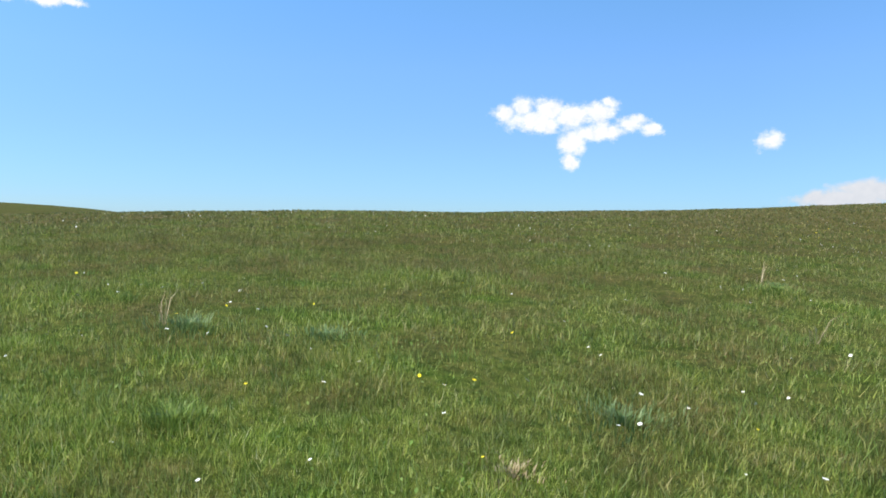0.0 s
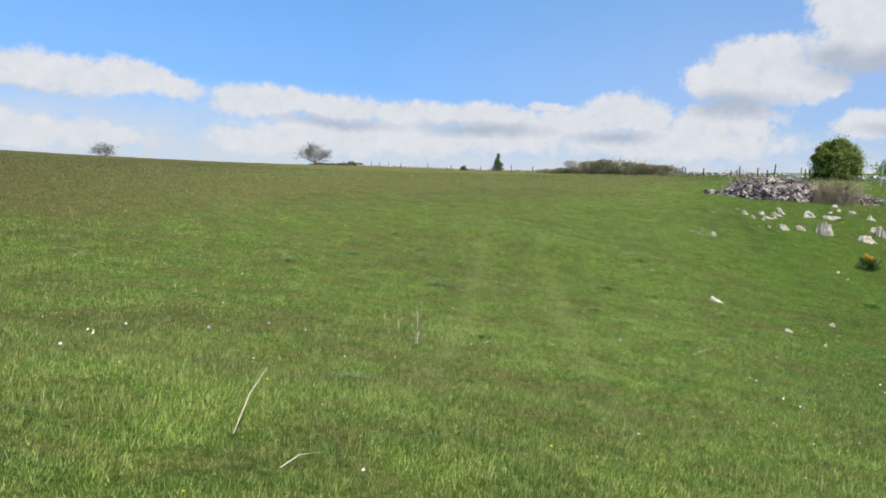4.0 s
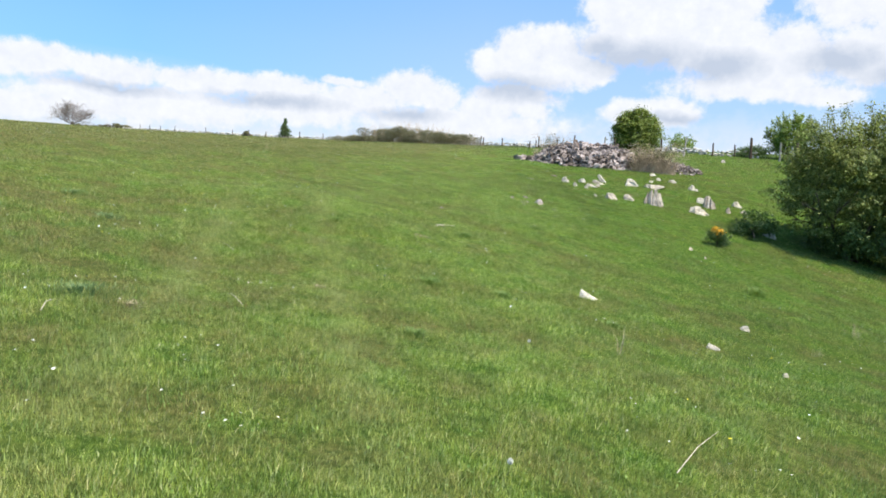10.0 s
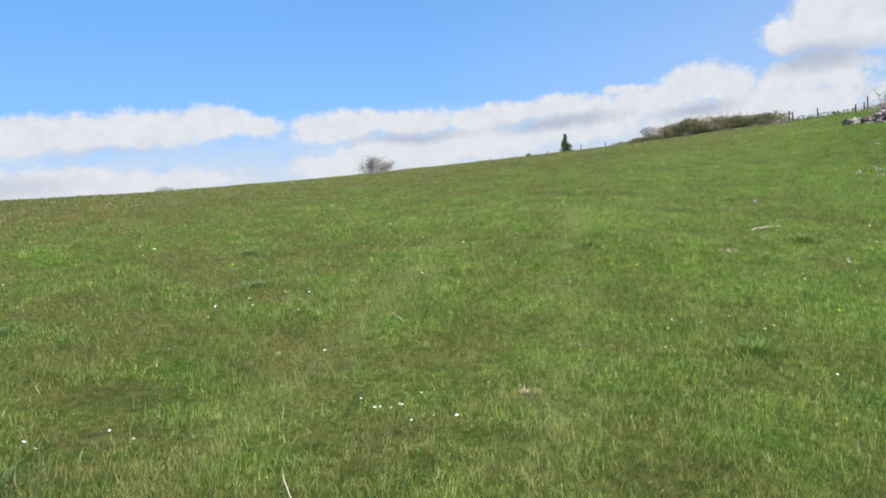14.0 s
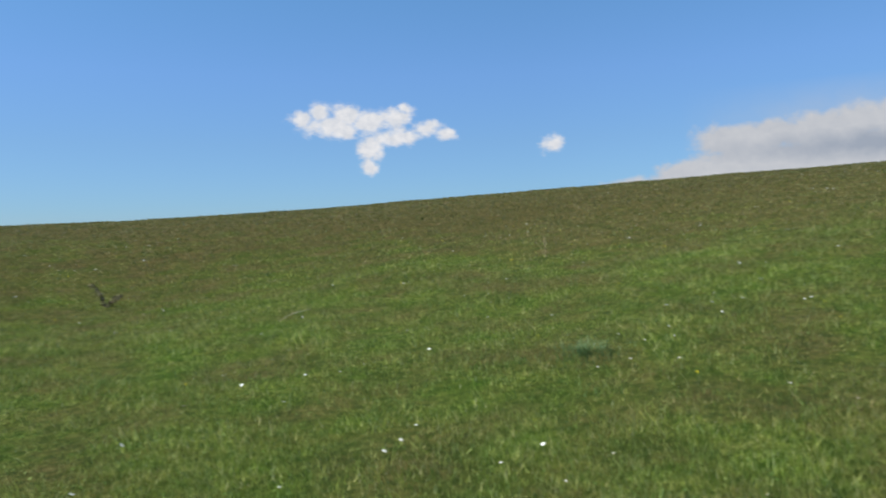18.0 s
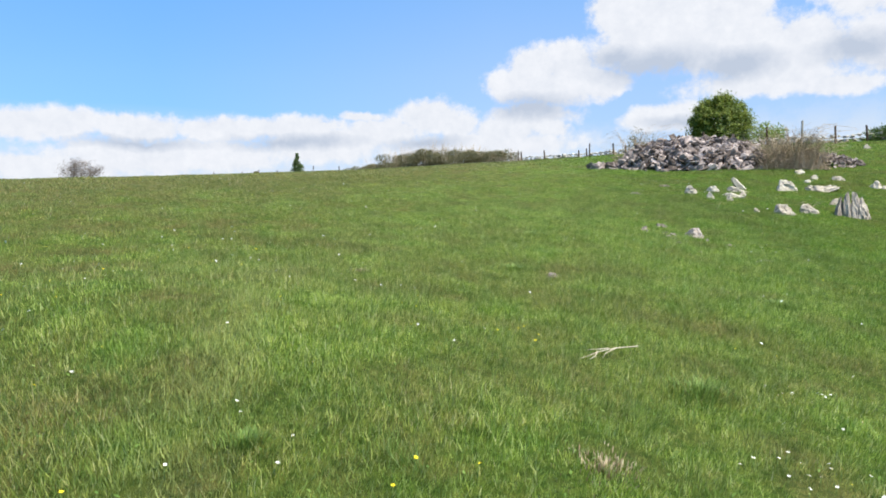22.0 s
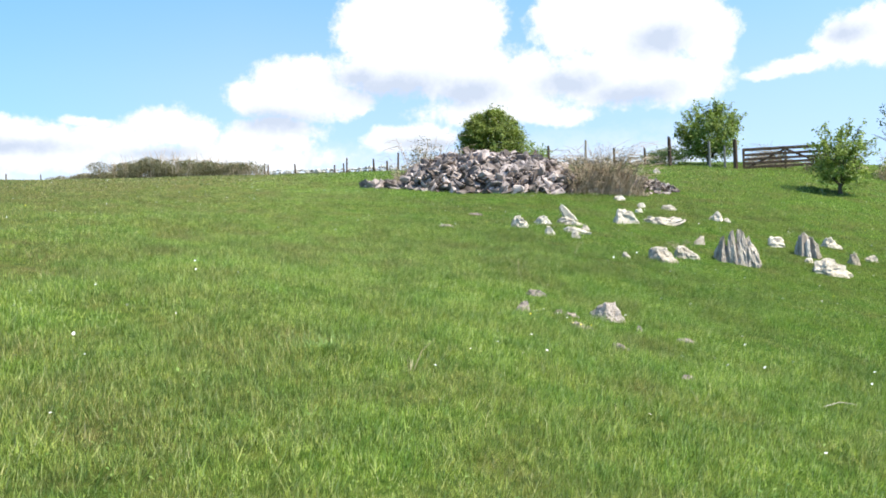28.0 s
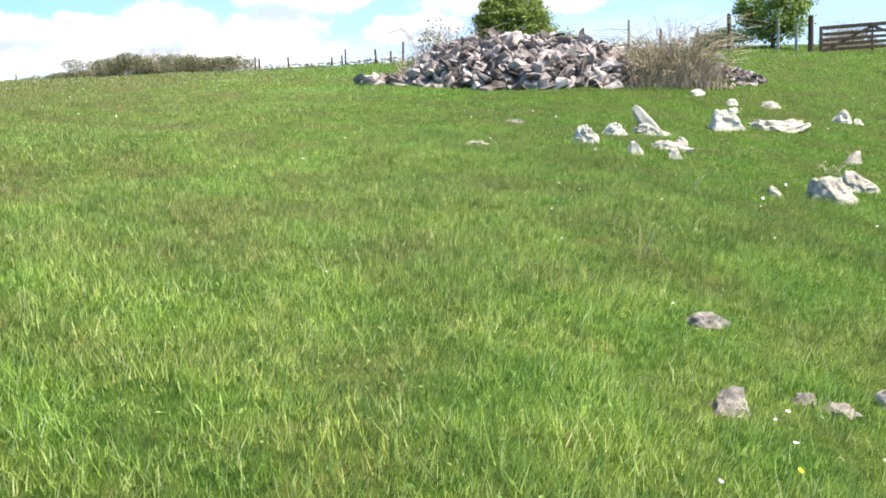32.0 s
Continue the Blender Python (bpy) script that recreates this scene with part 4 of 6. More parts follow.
def thicket(name, x, y, length, depth, height, stems, leaves, label, seed, turned=0.0, twig=None, leaf=None, leaf_size=0.05, category="bush", stem_radius=0.008, arch=0.5, sink=0.05):
    """Arching dry stems with some leaves."""
    r = random.Random(seed)
    th = thing(name, pose(x, y, level(x, y) - sink, 0, 0, turned), label, category)
    st = Strands(3)
    for _ in range(stems):
        q, s = r.uniform(-1, 1), r.uniform(-1, 1)
        env = max(0.15, 1 - (q * q) ** 1.2) * max(0.3, 1 - 0.6 * s * s)
        p = Vector((q * length / 2, s * depth / 2, 0))
        top = height * env * r.uniform(0.55, 1.08)
        a = r.uniform(0, 2 * pi)
        out = Vector((cos(a), sin(a), 0)) * top * arch * r.uniform(0.3, 1.2)
        pts = [p, p + out * 0.2 + Vector((0, 0, top * 0.5)), p + out * 0.55 + Vector((0, 0, top * 0.95)), p + out * 0.95 + Vector((0, 0, top * r.uniform(0.7, 1.05)))]
        pts = [v + Vector((r.uniform(-1, 1), r.uniform(-1, 1), 0)) * 0.03 * height for v in pts]
        k0 = stem_radius * r.uniform(0.6, 1.4)
        st.tube(pts, [k0, k0 * 0.85, k0 * 0.6, k0 * 0.3])
    part("stem_tangle", st.mesh("stem_tangle", twig or TWIG), th)["kind"] = "stuff"
    if leaves:
        c, rad = [], []
        for _ in range(30):
            q, s = r.uniform(-0.95, 0.95), r.uniform(-0.8, 0.8)
            env = max(0.2, 1 - (q * q) ** 1.2)
            c.append((q * length / 2, s * depth / 2, height * env * r.uniform(0.2, 0.8)))
            rad.append((length * 0.09 + 0.1, depth * 0.2, height * 0.22 * env))
        part("foliage", leaf_cloud("foliage", c, rad, leaves, leaf_size, leaf or BRAMBLE_LEAF, seed), th)
    return th


def stone_mesh(name, seed, mat, points=16, flat=0.7, rough=True):
    """A broken block: the hull of some points on a squarish solid."""
    r = random.Random(seed)
    bm = bmesh.new()
    for _ in range(points):
        v = Vector((r.uniform(-1, 1), r.uniform(-1, 1), r.uniform(-1, 1)))
        m = max(abs(v.x), abs(v.y), abs(v.z))
        v = v.normalized() * 0.35 + v / m * 0.65 * r.uniform(0.7, 1)
        bm.verts.new((v.x * 0.5, v.y * 0.5, v.z * 0.5 * flat))
    hull = bmesh.ops.convex_hull(bm, input=bm.verts)
    bmesh.ops.delete(bm, geom=list({g for g in hull["geom_interior"] + hull["geom_unused"] if isinstance(g, bmesh.types.BMVert)}), context="VERTS")
    bm.normal_update()
    me = bpy.data.meshes.new(name)
    bm.to_mesh(me)
    bm.free()
    me.materials.append(mat)
    return me


def boulder_mesh(name, seed, w, d, h, mat, rough=0.28, flutes=0, lean=0.0, peak=1.0):
    """A broken, weathered rock: a solid cut by planes, roughened, optionally grooved upright."""
    r = random.Random(seed)
    cuts = []
    for _ in range(11 if not flutes else 9):
        a, b = r.uniform(0, 2 * pi), r.uniform(-0.1, 0.75)
        n = Vector((cos(a) * sqrt(1 - b * b), sin(a) * sqrt(1 - b * b), b))
        cuts.append((n, r.uniform(0.5, 0.95)))
    cuts.append((Vector((r.uniform(-0.5, 0.5), r.uniform(-0.5, 0.5), 1)).normalized(), r.uniform(0.55, 0.8)))
    bm = bmesh.new()
    bmesh.ops.create_icosphere(bm, subdivisions=4, radius=1.0)
    o = Vector((seed * 7.3, seed * 3.1, seed * 1.7))
    for v in bm.verts:
        p = v.co.copy()
        a = atan2(p.y, p.x)
        f = 1.12
        for n, away in cuts:
            k = n.dot(p)
            if k > 0.05:
                f = min(f, away / k)
        f *= 1 + rough * 0.35 * noise.noise(p * 2.1 + o) + rough * 0.3 * noise.noise(p * 5.0 + o) + rough * 0.22 * noise.noise(p * 11.0 + o)
        if flutes:
            side = sqrt(max(0.0, 1 - p.z * p.z))
            g = abs(sin(flutes * 0.5 * a + 1.3 * noise.noise(p * 1.2 + o)))
            f *= 1 - 0.34 * side * (1 - min(1.0, g * 2.2))
        q = p * f
        if peak != 1.0 and q.z > 0:
            q.z *= 1 + (peak - 1) * (0.5 + 0.9 * noise.noise(Vector((q.x * 2.2, q.y * 2.2, 0)) + o)) * max(0.0, 1 - 0.5 * (q.x * q.x + q.y * q.y))
        z = q.z * h * 0.95 + h * 0.1
        v.co = Vector((q.x * w * 0.52 + lean * max(0, z), q.y * d * 0.52, z))
    me = bpy.data.meshes.new(name)
    bm.to_mesh(me)
    bm.free()
    me.materials.append(mat)
    return me


def boulder(x, y, w, h, label, seed, d=None, turned=0.0, mat=None, tilt=0.0, sink=0.12, **more):
    me = boulder_mesh("rock", seed, w, d or w * 0.75, h, mat or LIMESTONE, **more)
    return thing("rock", pose(x, y, level(x, y) - h * sink, 0, tilt, turned), label, "rock", "limestone rocks in the pasture", data=me)


def crag_mesh(name, seed, w, d, h, mat, peak=0.0, top=0.2, bend=0.0, rough=0.1, fine=4):
    """A weathered angular rock whose crest stands at peak (-1 to 1 along its width), with flats and edges; bend lifts its ends."""
    r = random.Random(seed)
    planes = [(Vector((-1, r.uniform(-0.25, 0.25), (1 + peak - top) * 0.9)), Vector((-1, 0, 0))), (Vector((1, r.uniform(-0.25, 0.25), (1 - peak - top) * 0.9)), Vector((1, 0, 0))),
              (Vector((0.1, -1, r.uniform(0.25, 0.9))), Vector((0, -1, 0))), (Vector((-0.1, 1, r.uniform(0.25, 0.9))), Vector((0, 1, 0))), (Vector((r.uniform(-0.2, 0.2), r.uniform(-0.3, 0.1), 1)), Vector((peak, 0, 1)))]
    for _ in range(7):
        a, b = r.uniform(0, 2 * pi), r.uniform(0.05, 0.5)
        n = Vector((cos(a) * sqrt(1 - b * b), sin(a) * sqrt(1 - b * b), b))
        planes.append((n, n * r.uniform(0.68, 1.0)))
    centre = Vector((peak * 0.4, 0, 0.2))
    planes = [(n.normalized(), n.normalized().dot(p - centre)) for n, p in planes]
    o = Vector((seed * 7.3, seed * 3.1, seed * 1.7))
    bm = bmesh.new()
    bmesh.ops.create_icosphere(bm, subdivisions=fine, radius=1.0)
    for v in bm.verts:
        p = v.co.copy()
        f = 1.5
        for n, away in planes:
            k = n.dot(p)
            if k > 0.03:
                f = min(f, max(0.12, away) / k)
        f *= 1 + rough * noise.noise(p * 2.3 + o) + rough * 0.8 * (0.5 - abs(noise.noise(p * 5.2 + o))) + rough * 0.4 * noise.noise(p * 13.0 + o)
        q = centre + p * f
        q.z = max(-0.3, q.z)
        v.co = Vector((q.x * w * 0.5, q.y * d * 0.5, (q.z + bend * (q.x * q.x - 0.35)) * h))
    me = bpy.data.meshes.new(name)
    bm.to_mesh(me)
    bm.free()
    me.materials.append(mat)
    return me


def crag(x, y, w, h, label, seed, peak=0.0, d=None, turned=-131.0, mat=None, **more):
    me = crag_mesh("rock", seed, w, d or w * 0.7, h, mat or LIMESTONE, peak, **more)
    return thing("rock", pose(x, y, level(x, y) - 0.02, 0, 0, turned), label, "rock", "limestone rocks in the pasture", data=me)


# outcrop of white limestone, west of the cairn: place, width, height, crest, top, bend
WHITE, PALE, GREY = "small white limestone rock half sunk in the grass", "pale jagged limestone rock lying in the pasture", "grey weathered stone in the grass"
ROCKS = [(40.95, -23.95, 0.40, 0.31, -0.2, 0.08, 0, "pointed white limestone rock in the grass"), (41.4, -25.2, 0.44, 0.20, 0.3, 0.3, 0, WHITE), (40.1, -23.95, 0.22, 0.23, -0.3, 0.2, 0, WHITE),
         (41.15, -26.0, 0.52, 0.22, -0.6, 0.15, 0, "white limestone slab leaning against another"), (40.1, -24.8, 0.52, 0.17, -0.6, 0.2, 0, "white limestone slab leaning against another"),
         (39.7, -24.3, 0.2, 0.17, 0.1, 0.3, 0, WHITE), (40.2, -25.3, 0.25, 0.15, 0.4, 0.2, 0, WHITE), (40.85, -27.85, 0.62, 0.40, -0.4, 0.1, 0, PALE), (41.7, -29.8, 0.24, 0.13, 0, 0.4, 0, WHITE),
         (40.3, -28.8, 0.9, 0.2, 0.0, 0.7, 0.55, "low curved white limestone slab in the grass")]
MORE_ROCKS = [(41.5, -31.1, 0.4, 0.17, -0.2, 0.4, 0.3, WHITE), (43.4, -31.3, 0.38, 0.15, 0, 0.4, 0, WHITE), (40.0, -31.0, 0.4, 0.28, 0.3, 0.1, 0, WHITE), (39.75, -31.1, 0.2, 0.14, 0, 0.3, 0, WHITE),
              (37.55, -25.1, 0.5, 0.27, -0.4, 0.15, 0, "white sloping limestone boulder beside a larger one"), (38.3, -26.95, 0.28, 0.22, 0.7, 0.2, 0, WHITE), (37.9, -23.55, 0.18, 0.15, -0.4, 0.2, 0, WHITE),
              (37.7, -29.5, 0.46, 0.24, -0.1, 0.3, -0.2, PALE), (37.1, -31.15, 0.42, 0.27, 0.0, 0.2, 0, WHITE), (35.7, -27.5, 0.82, 0.34, -0.5, 0.3, 0, "low rounded grey-white limestone rock in the grass"),
              (35.95, -29.5, 0.24, 0.27, 0, 0.3, 0, WHITE), (36.4, -28.2, 0.24, 0.14, 0, 0.4, 0, GREY), (42.2, -30.7, 0.26, 0.16, 0, 0.4, 0, GREY), (35.9, -30.4, 0.3, 0.16, 0.2, 0.4, 0, WHITE)]
tip = random.Random(77)
for i, (x, y, w, h, peak, top, bend, label) in enumerate(ROCKS + MORE_ROCKS):
    crag(x, y, w * 1.05, h * 0.85, label, i + 1, peak, w * tip.uniform(0.55, 0.8), -131 + tip.uniform(-12, 12), top=top, bend=bend, rough=0.3, fine=3 if w < 0.4 else 4)
slab = crag_mesh("rock", 31, 0.3, 0.2, 0.48, LIMESTONE, 0.0, 0.35, 0, 0.1)
thing("rock", pose(41.65, -26.75, level(41.65, -26.75) - 0.03, 0, -38, -131), "tall leaning white limestone slab in the grass", "rock", "limestone rocks in the pasture", data=slab)
crag(37.45, -24.05, 0.58, 0.27, "white rounded limestone boulder in the pasture", 33, -0.15, 0.5, top=0.35, rough=0.2)


def fluted_rock(x, y, w, d, h, turned, ribs, label, seed):
    """An outcrop of upright ribs with deep grooves between them, highest near its middle."""
    r = random.Random(seed)
    rock = thing("rock", pose(x, y, level(x, y) - 0.06, 0, 0, turned), label, "rock", "limestone rocks in the pasture")
    for i in range(ribs):
        s = -0.5 + (i + 0.5) / ribs
        tall = h * (0.92 - 0.9 * abs(s - 0.08) ** 2.2) * r.uniform(0.84, 1.0)
        for row in (0, 1):
            me = boulder_mesh("rib", seed * 50 + 2 * i + row, w / ribs * r.uniform(1.35, 1.55), d * r.uniform(0.6, 0.85), tall * (1.0 if row == 0 else r.uniform(0.6, 0.85)), FLUTED_STONE, rough=0.5)
            base = Vector((s * w * 0.85, (0.12 if row == 0 else -0.3) * d + r.uniform(-0.06, 0.06) * d, 0))
            top = tall * (1.0 if row == 0 else r.uniform(0.6, 0.85)) / max(q.co.z for q in me.vertices)
            for q in me.vertices:
                k = max(0.0, q.co.z * top / tall)
                q.co.z *= top
                q.co = Vector((q.co.x * (1.2 - 0.4 * k) - s * w * 0.2 * k, q.co.y * (1.25 - 0.5 * k) + (0.12 * d if row else -0.05 * d) * k, q.co.z))
            part("rib", me, rock, m=Matrix.Translation(base))
    return rock


fluted_rock(37.0, -26.05, 0.92, 0.65, 0.84, 45, 4, "large fluted grey and white limestone outcrop with deep upright grooves", 35)
fluted_rock(36.85, -29.2, 0.54, 0.42, 0.72, 45, 3, "pointed fluted limestone outcrop with upright grooves", 36)
CLOSE_STONE = stone_material("lichened_limestone", (0.12, 0.092, 0.078), (0.56, 0.465, 0.40), (0.15, 0.117, 0.098), 13.0)
LICHEN = "grey-pink lichened stone showing through the turf"
crag(34.96, -18.78, 0.36, 0.185, "squat grey-pink lichened boulder in the turf", 46, -0.2, 0.32, turned=-125, mat=CLOSE_STONE, top=0.75, rough=0.26, fine=4)
for i, (x, y, w, h, peak) in enumerate([(35.46, -17.86, 0.23, 0.17, 0.5), (36.15, -18.88, 0.28, 0.12, -0.3), (34.73, -17.95, 0.2, 0.12, -0.5), (34.62, -17.98, 0.14, 0.08, 0), (34.43, -18.66, 0.11, 0.1, 0.2), (33.87, -17.48, 0.2, 0.11, -0.3),
                                        (35.34, -18.36, 0.16, 0.08, 0.2), (35.2, -18.4, 0.2, 0.08, 0.1), (33.95, -18.75, 0.26, 0.07, 0.3), (33.0, -17.2, 0.14, 0.07, 0), (41.8, -22.4, 0.44, 0.1, 0), (43.2, -24.7, 0.4, 0.07, 0), (31.0, -12.9, 0.2, 0.09, 0)]):
    crag(x, y, w, h * 0.72, LICHEN, 50 + i, peak, turned=-131 + 20 * sin(i * 2.1), mat=CLOSE_STONE, rough=0.3, top=0.35, fine=3)
crag(21.84, -11.8, 0.4, 0.17, "single white limestone slab lying on the slope", 61, -0.75, 0.22, turned=-118, top=0.12, rough=0.1)
for i, (x, y, w, h) in enumerate([(20.9, -14.8, 0.22, 0.09), (19.25, -12.35, 0.24, 0.1), (17.87, -12.4, 0.09, 0.07), (29.4, -21.3, 0.2, 0.14), (28.3, -20.9, 0.16, 0.1), (48.3, -41.3, 0.42, 0.25), (32.6, -28.5, 0.75, 0.62)]):
    boulder(x, y, w, h, WHITE, 70 + i, turned=29.0 * i, rough=0.45)

# ---------------------------------------------------------------- cairn
CAIRN = Vector((47.75, -30.1))
ALONG = Vector((-0.64, -0.77)).normalized()  # along the heap, towards the gate
INTO = Vector((0.77, -0.64)).normalized()


def heap(s, t):
    """Height of the stone heap above the turf, s along it and t across it."""
    main = max(0.0, 1 - (abs(s) / 3.2) ** 3.2 - (abs(t) / 1.9) ** 2)
    tail = max(0.0, 1 - ((s - 4.2) / 2.3) ** 2 - (t / 1.2) ** 2)
    debris = max(0.0, 1 - ((s + 3.6) / 0.9) ** 2 - ((t - 0.1) / 0.8) ** 2)
    return max(1.17 * main ** 0.75, 0.5 * tail ** 0.6, 0.16 * debris ** 0.7)


cairn = thing("cairn", Matrix(), "long heap of loose grey-pink field stones", "cairn")
core_v, core_f, na, nb = [], [], 44, 22
for i in range(na):
    for j in range(nb):
        s, t = -4.6 + 11.2 * i / (na - 1), -2.2 + 4.4 * j / (nb - 1)
        x, y = CAIRN + ALONG * s + INTO * t
        h = heap(s, t)
        core_v.append((x, y, level(x, y) + (h - 0.42 if h > 0.42 else -0.15)))
for i in range(na - 1):
    for j in range(nb - 1):
        core_f.append((i * nb + j, i * nb + j + 1, (i + 1) * nb + j + 1, (i + 1) * nb + j))
part("core", mesh_from("core", core_v, core_f, CAIRN_STONE), cairn, "packed stones inside the heap")
blocks = [stone_mesh("block", 200 + i, CAIRN_STONE, 15, (0.55, 0.7, 0.85)[i % 3]) for i in range(14)]
pick, laid, rv, rf = random.Random(9), 0, [], []
for attempt in range(3400):
    s, t = pick.uniform(-4.5, 6.5), pick.uniform(-1.95, 1.7)
    h = heap(s, t)
    if h < 0.03:
        continue
    x, y = CAIRN + ALONG * s + INTO * t
    big = pick.uniform(0.24, 0.6) if s < 2.6 else pick.uniform(0.12, 0.3)
    if pick.random() < 0.4:
        big *= 0.55
    m = pose(x, y, level(x, y) + max(0.0, h - big * pick.uniform(0.0, 0.7)), pick.uniform(-65, 65), pick.uniform(-65, 65), pick.uniform(0, 360)) @ Matrix.Diagonal((big * pick.uniform(0.9, 1.5), big * pick.uniform(0.6, 1.1), big * pick.uniform(0.3, 0.85), 1))
    src = pick.choice(blocks)
    if t < 0.5 and laid < 300 and attempt % 3 != 1:
        part("stone", src, cairn, m=m)
        laid += 1
    else:
        o = len(rv)
        rv.extend(m @ v.co for v in src.vertices)
        rf.extend(tuple(o + q for q in p.vertices) for p in src.polygons)
rest = part("rubble", mesh_from("rubble", rv, rf, CAIRN_STONE), cairn, "smaller grey stones filling the heap")
rest["kind"] = "stuff"

thicket("bramble_bush", 44.75, -32.25, 2.7, 1.8, 1.85, 1250, 3200, "dry brown bramble bush growing on the end of the stone heap", 3, turned=50, twig=TWIG, leaf_size=0.045, stem_radius=0.011, arch=1.3, sink=0.25)
thicket("thorn_scrub", 49.5, -28.6, 2.4, 1.2, 1.95, 300, 1500, "thin thorny scrub with sparse leaves behind the stone heap", 4, turned=50, twig=TWIG, leaf=BRAMBLE_LEAF, leaf_size=0.05, stem_radius=0.009, arch=1.1)
shrub("hawthorn_tree", 62.4, -45.3, 3.55, 4.0, -0.8, 420, 90, 0.11, LEAF, "round dense green hawthorn tree behind the stone heap", 12, spray=0.5, flat=0.6, shoots=70, shoot=0.28, lump=0.12)

# ---------------------------------------------------------------- gate, posts and the trees beside them
def post(x, y, height, thick, label, mat, lean=0.0, turned=0.0, seed=0):
    r = random.Random(seed + int(x * 10))
    bm = bmesh.new()
    bmesh.ops.create_cone(bm, cap_ends=True, segments=8, radius1=thick * 0.55, radius2=thick * 0.46, depth=height + 0.2)
    for v in bm.verts:
        v.co.z += height / 2 - 0.1
        v.co.x += r.uniform(-0.07, 0.07) * thick
        v.co.y += r.uniform(-0.07, 0.07) * thick
        if v.co.z > height * 0.9:
            v.co.z += r.uniform(-0.4, 0.25) * thick
    me = bpy.data.meshes.new("post")
    bm.to_mesh(me)
    bm.free()
    me.materials.append(mat)
    return thing("fence_post", pose(x, y, level(x, y), lean, lean * 0.6, turned), label, "post", "old fence posts", data=me)


def bar(name, a, b, wide, thick, parent, mat):
    a, b = Vector(a), Vector(b)
    bm = bmesh.new()
    bmesh.ops.create_cube(bm, size=1.0)
    bmesh.ops.scale(bm, vec=((b - a).length, thick, wide), verts=bm.verts)
    bmesh.ops.bevel(bm, geom=bm.edges[:], offset=min(wide, thick) * 0.15, segments=1, affect="EDGES")
    me = bpy.data.meshes.new(name)
    bm.to_mesh(me)
    bm.free()
    me.materials.append(mat)
    d = (b - a).normalized()
    return part(name, me, parent, m=Matrix.Translation((a + b) / 2) @ d.to_track_quat("X", "Z").to_matrix().to_4x4())


GATE_A, GATE_B = Vector((47.2, -47.3)), Vector((44.0, -50.0))
span = (GATE_B - GATE_A).length
gate = thing("field_gate", pose(GATE_A.x, GATE_A.y, level(*GATE_A) - 0.25, 0, 0, math.degrees(atan2(GATE_B.y - GATE_A.y, GATE_B.x - GATE_A.x))),
             "closed five-barred weathered timber field gate", "gate")
for z in (0.3, 0.5, 0.7, 0.92, 1.18):
    bar("rail", (0.12, 0, z), (span - 0.1, 0, z), 0.12 if z < 1 else 0.15, 0.05, gate, OLD_WOOD)
for x in (0.12, span - 0.12):
    bar("stile", (x, 0.0, 0.12), (x, 0.0, 1.24), 0.11, 0.075, gate, OLD_WOOD)
bar("brace", (0.16, 0.04, 0.22), (span / 2, 0.04, 1.12), 0.1, 0.03, gate, OLD_WOOD)
bar("brace", (span - 0.16, 0.04, 0.22), (span / 2, 0.04, 1.12), 0.1, 0.03, gate, OLD_WOOD)
bar("upright", (span / 2, 0.04, 0.15), (span / 2, 0.04, 1.16), 0.07, 0.03, gate, OLD_WOOD)
POST = "dark weathered timber fence post"
post(47.4, -47.1, 1.42, 0.2, "stout dark timber gate post", OLD_WOOD)
post(43.8, -50.2, 1.35, 0.2, "stout dark timber gate post", OLD_WOOD)
post(50.3, -45.9, 1.5, 0.2, "tall dark timber post standing by the wall", OLD_WOOD)
for x, y, hgt, lean in [(51.7, -45.8, 0.9, -4), (53.0, -44.9, 1.0, 5), (52.4, -41.6, 1.5, 14), (54.5, -41.3, 1.1, 2), (48.2, -47.6, 1.15, 0), (48.7, -47.0, 1.3, 2), (57.0, -39.0, 1.1, -6), (60.0, -40.2, 1.15, 8)]:
    post(x, y, hgt, 0.12, POST if hgt < 1.2 else "leaning grey timber fence post", GREY_WOOD if hgt > 1.12 else OLD_WOOD, lean)
shrub("hawthorn_tree", 50.0, -49.4, 2.9, 2.9, 0.1, 150, 60, 0.11, LIGHT_LEAF, "loose young green hawthorn tree beside the gate", 13, spray=0.4, flat=0.7, shoots=70, shoot=0.75, lump=0.35)
shrub("small_tree", 40.85, -42.45, 2.4, 1.7, 0.15, 80, 55, 0.09, LIGHT_LEAF, "small spreading young tree standing in front of the gate", 14, spray=0.34, flat=0.6, shoots=40, shoot=0.6, lump=0.45)
for x, y, ln, tall, seed in [(44.5, -51.6, 3.0, 1.5, 41), (47.2, -50.3, 2.6, 1.35, 42), (41.8, -53.2, 3.0, 1.9, 43)]:
    thicket("thorn_scrub", x, y, ln, 1.6, tall, 260, 1500, "pinkish-brown leafing thorn scrub behind the field gate", seed, turned=40, twig=TWIG, leaf=LIGHT_LEAF if seed == 43 else BRAMBLE_LEAF, leaf_size=0.07, stem_radius=0.012, arch=0.8)
leafy_tree("low_bush", 51.4, -47.4, 0.95, 2.8, 0.0, 5000, 0.07, DARK_LEAF, "low dark green bush at the foot of the gateside wall", 23, clumps=40)
leafy_tree("hedge_tree", 41.2, -57.7, 5.6, 5.0, 0.4, 7000, 0.15, DARK_LEAF, "dark leafy tree on the field edge beyond the gate", 15)
leafy_tree("yellow_green_shrub", 66.7, -54.1, 1.75, 2.9, 0.1, 3500, 0.11, LIGHT_LEAF, "rounded yellow-green shrub beyond the wall", 16)

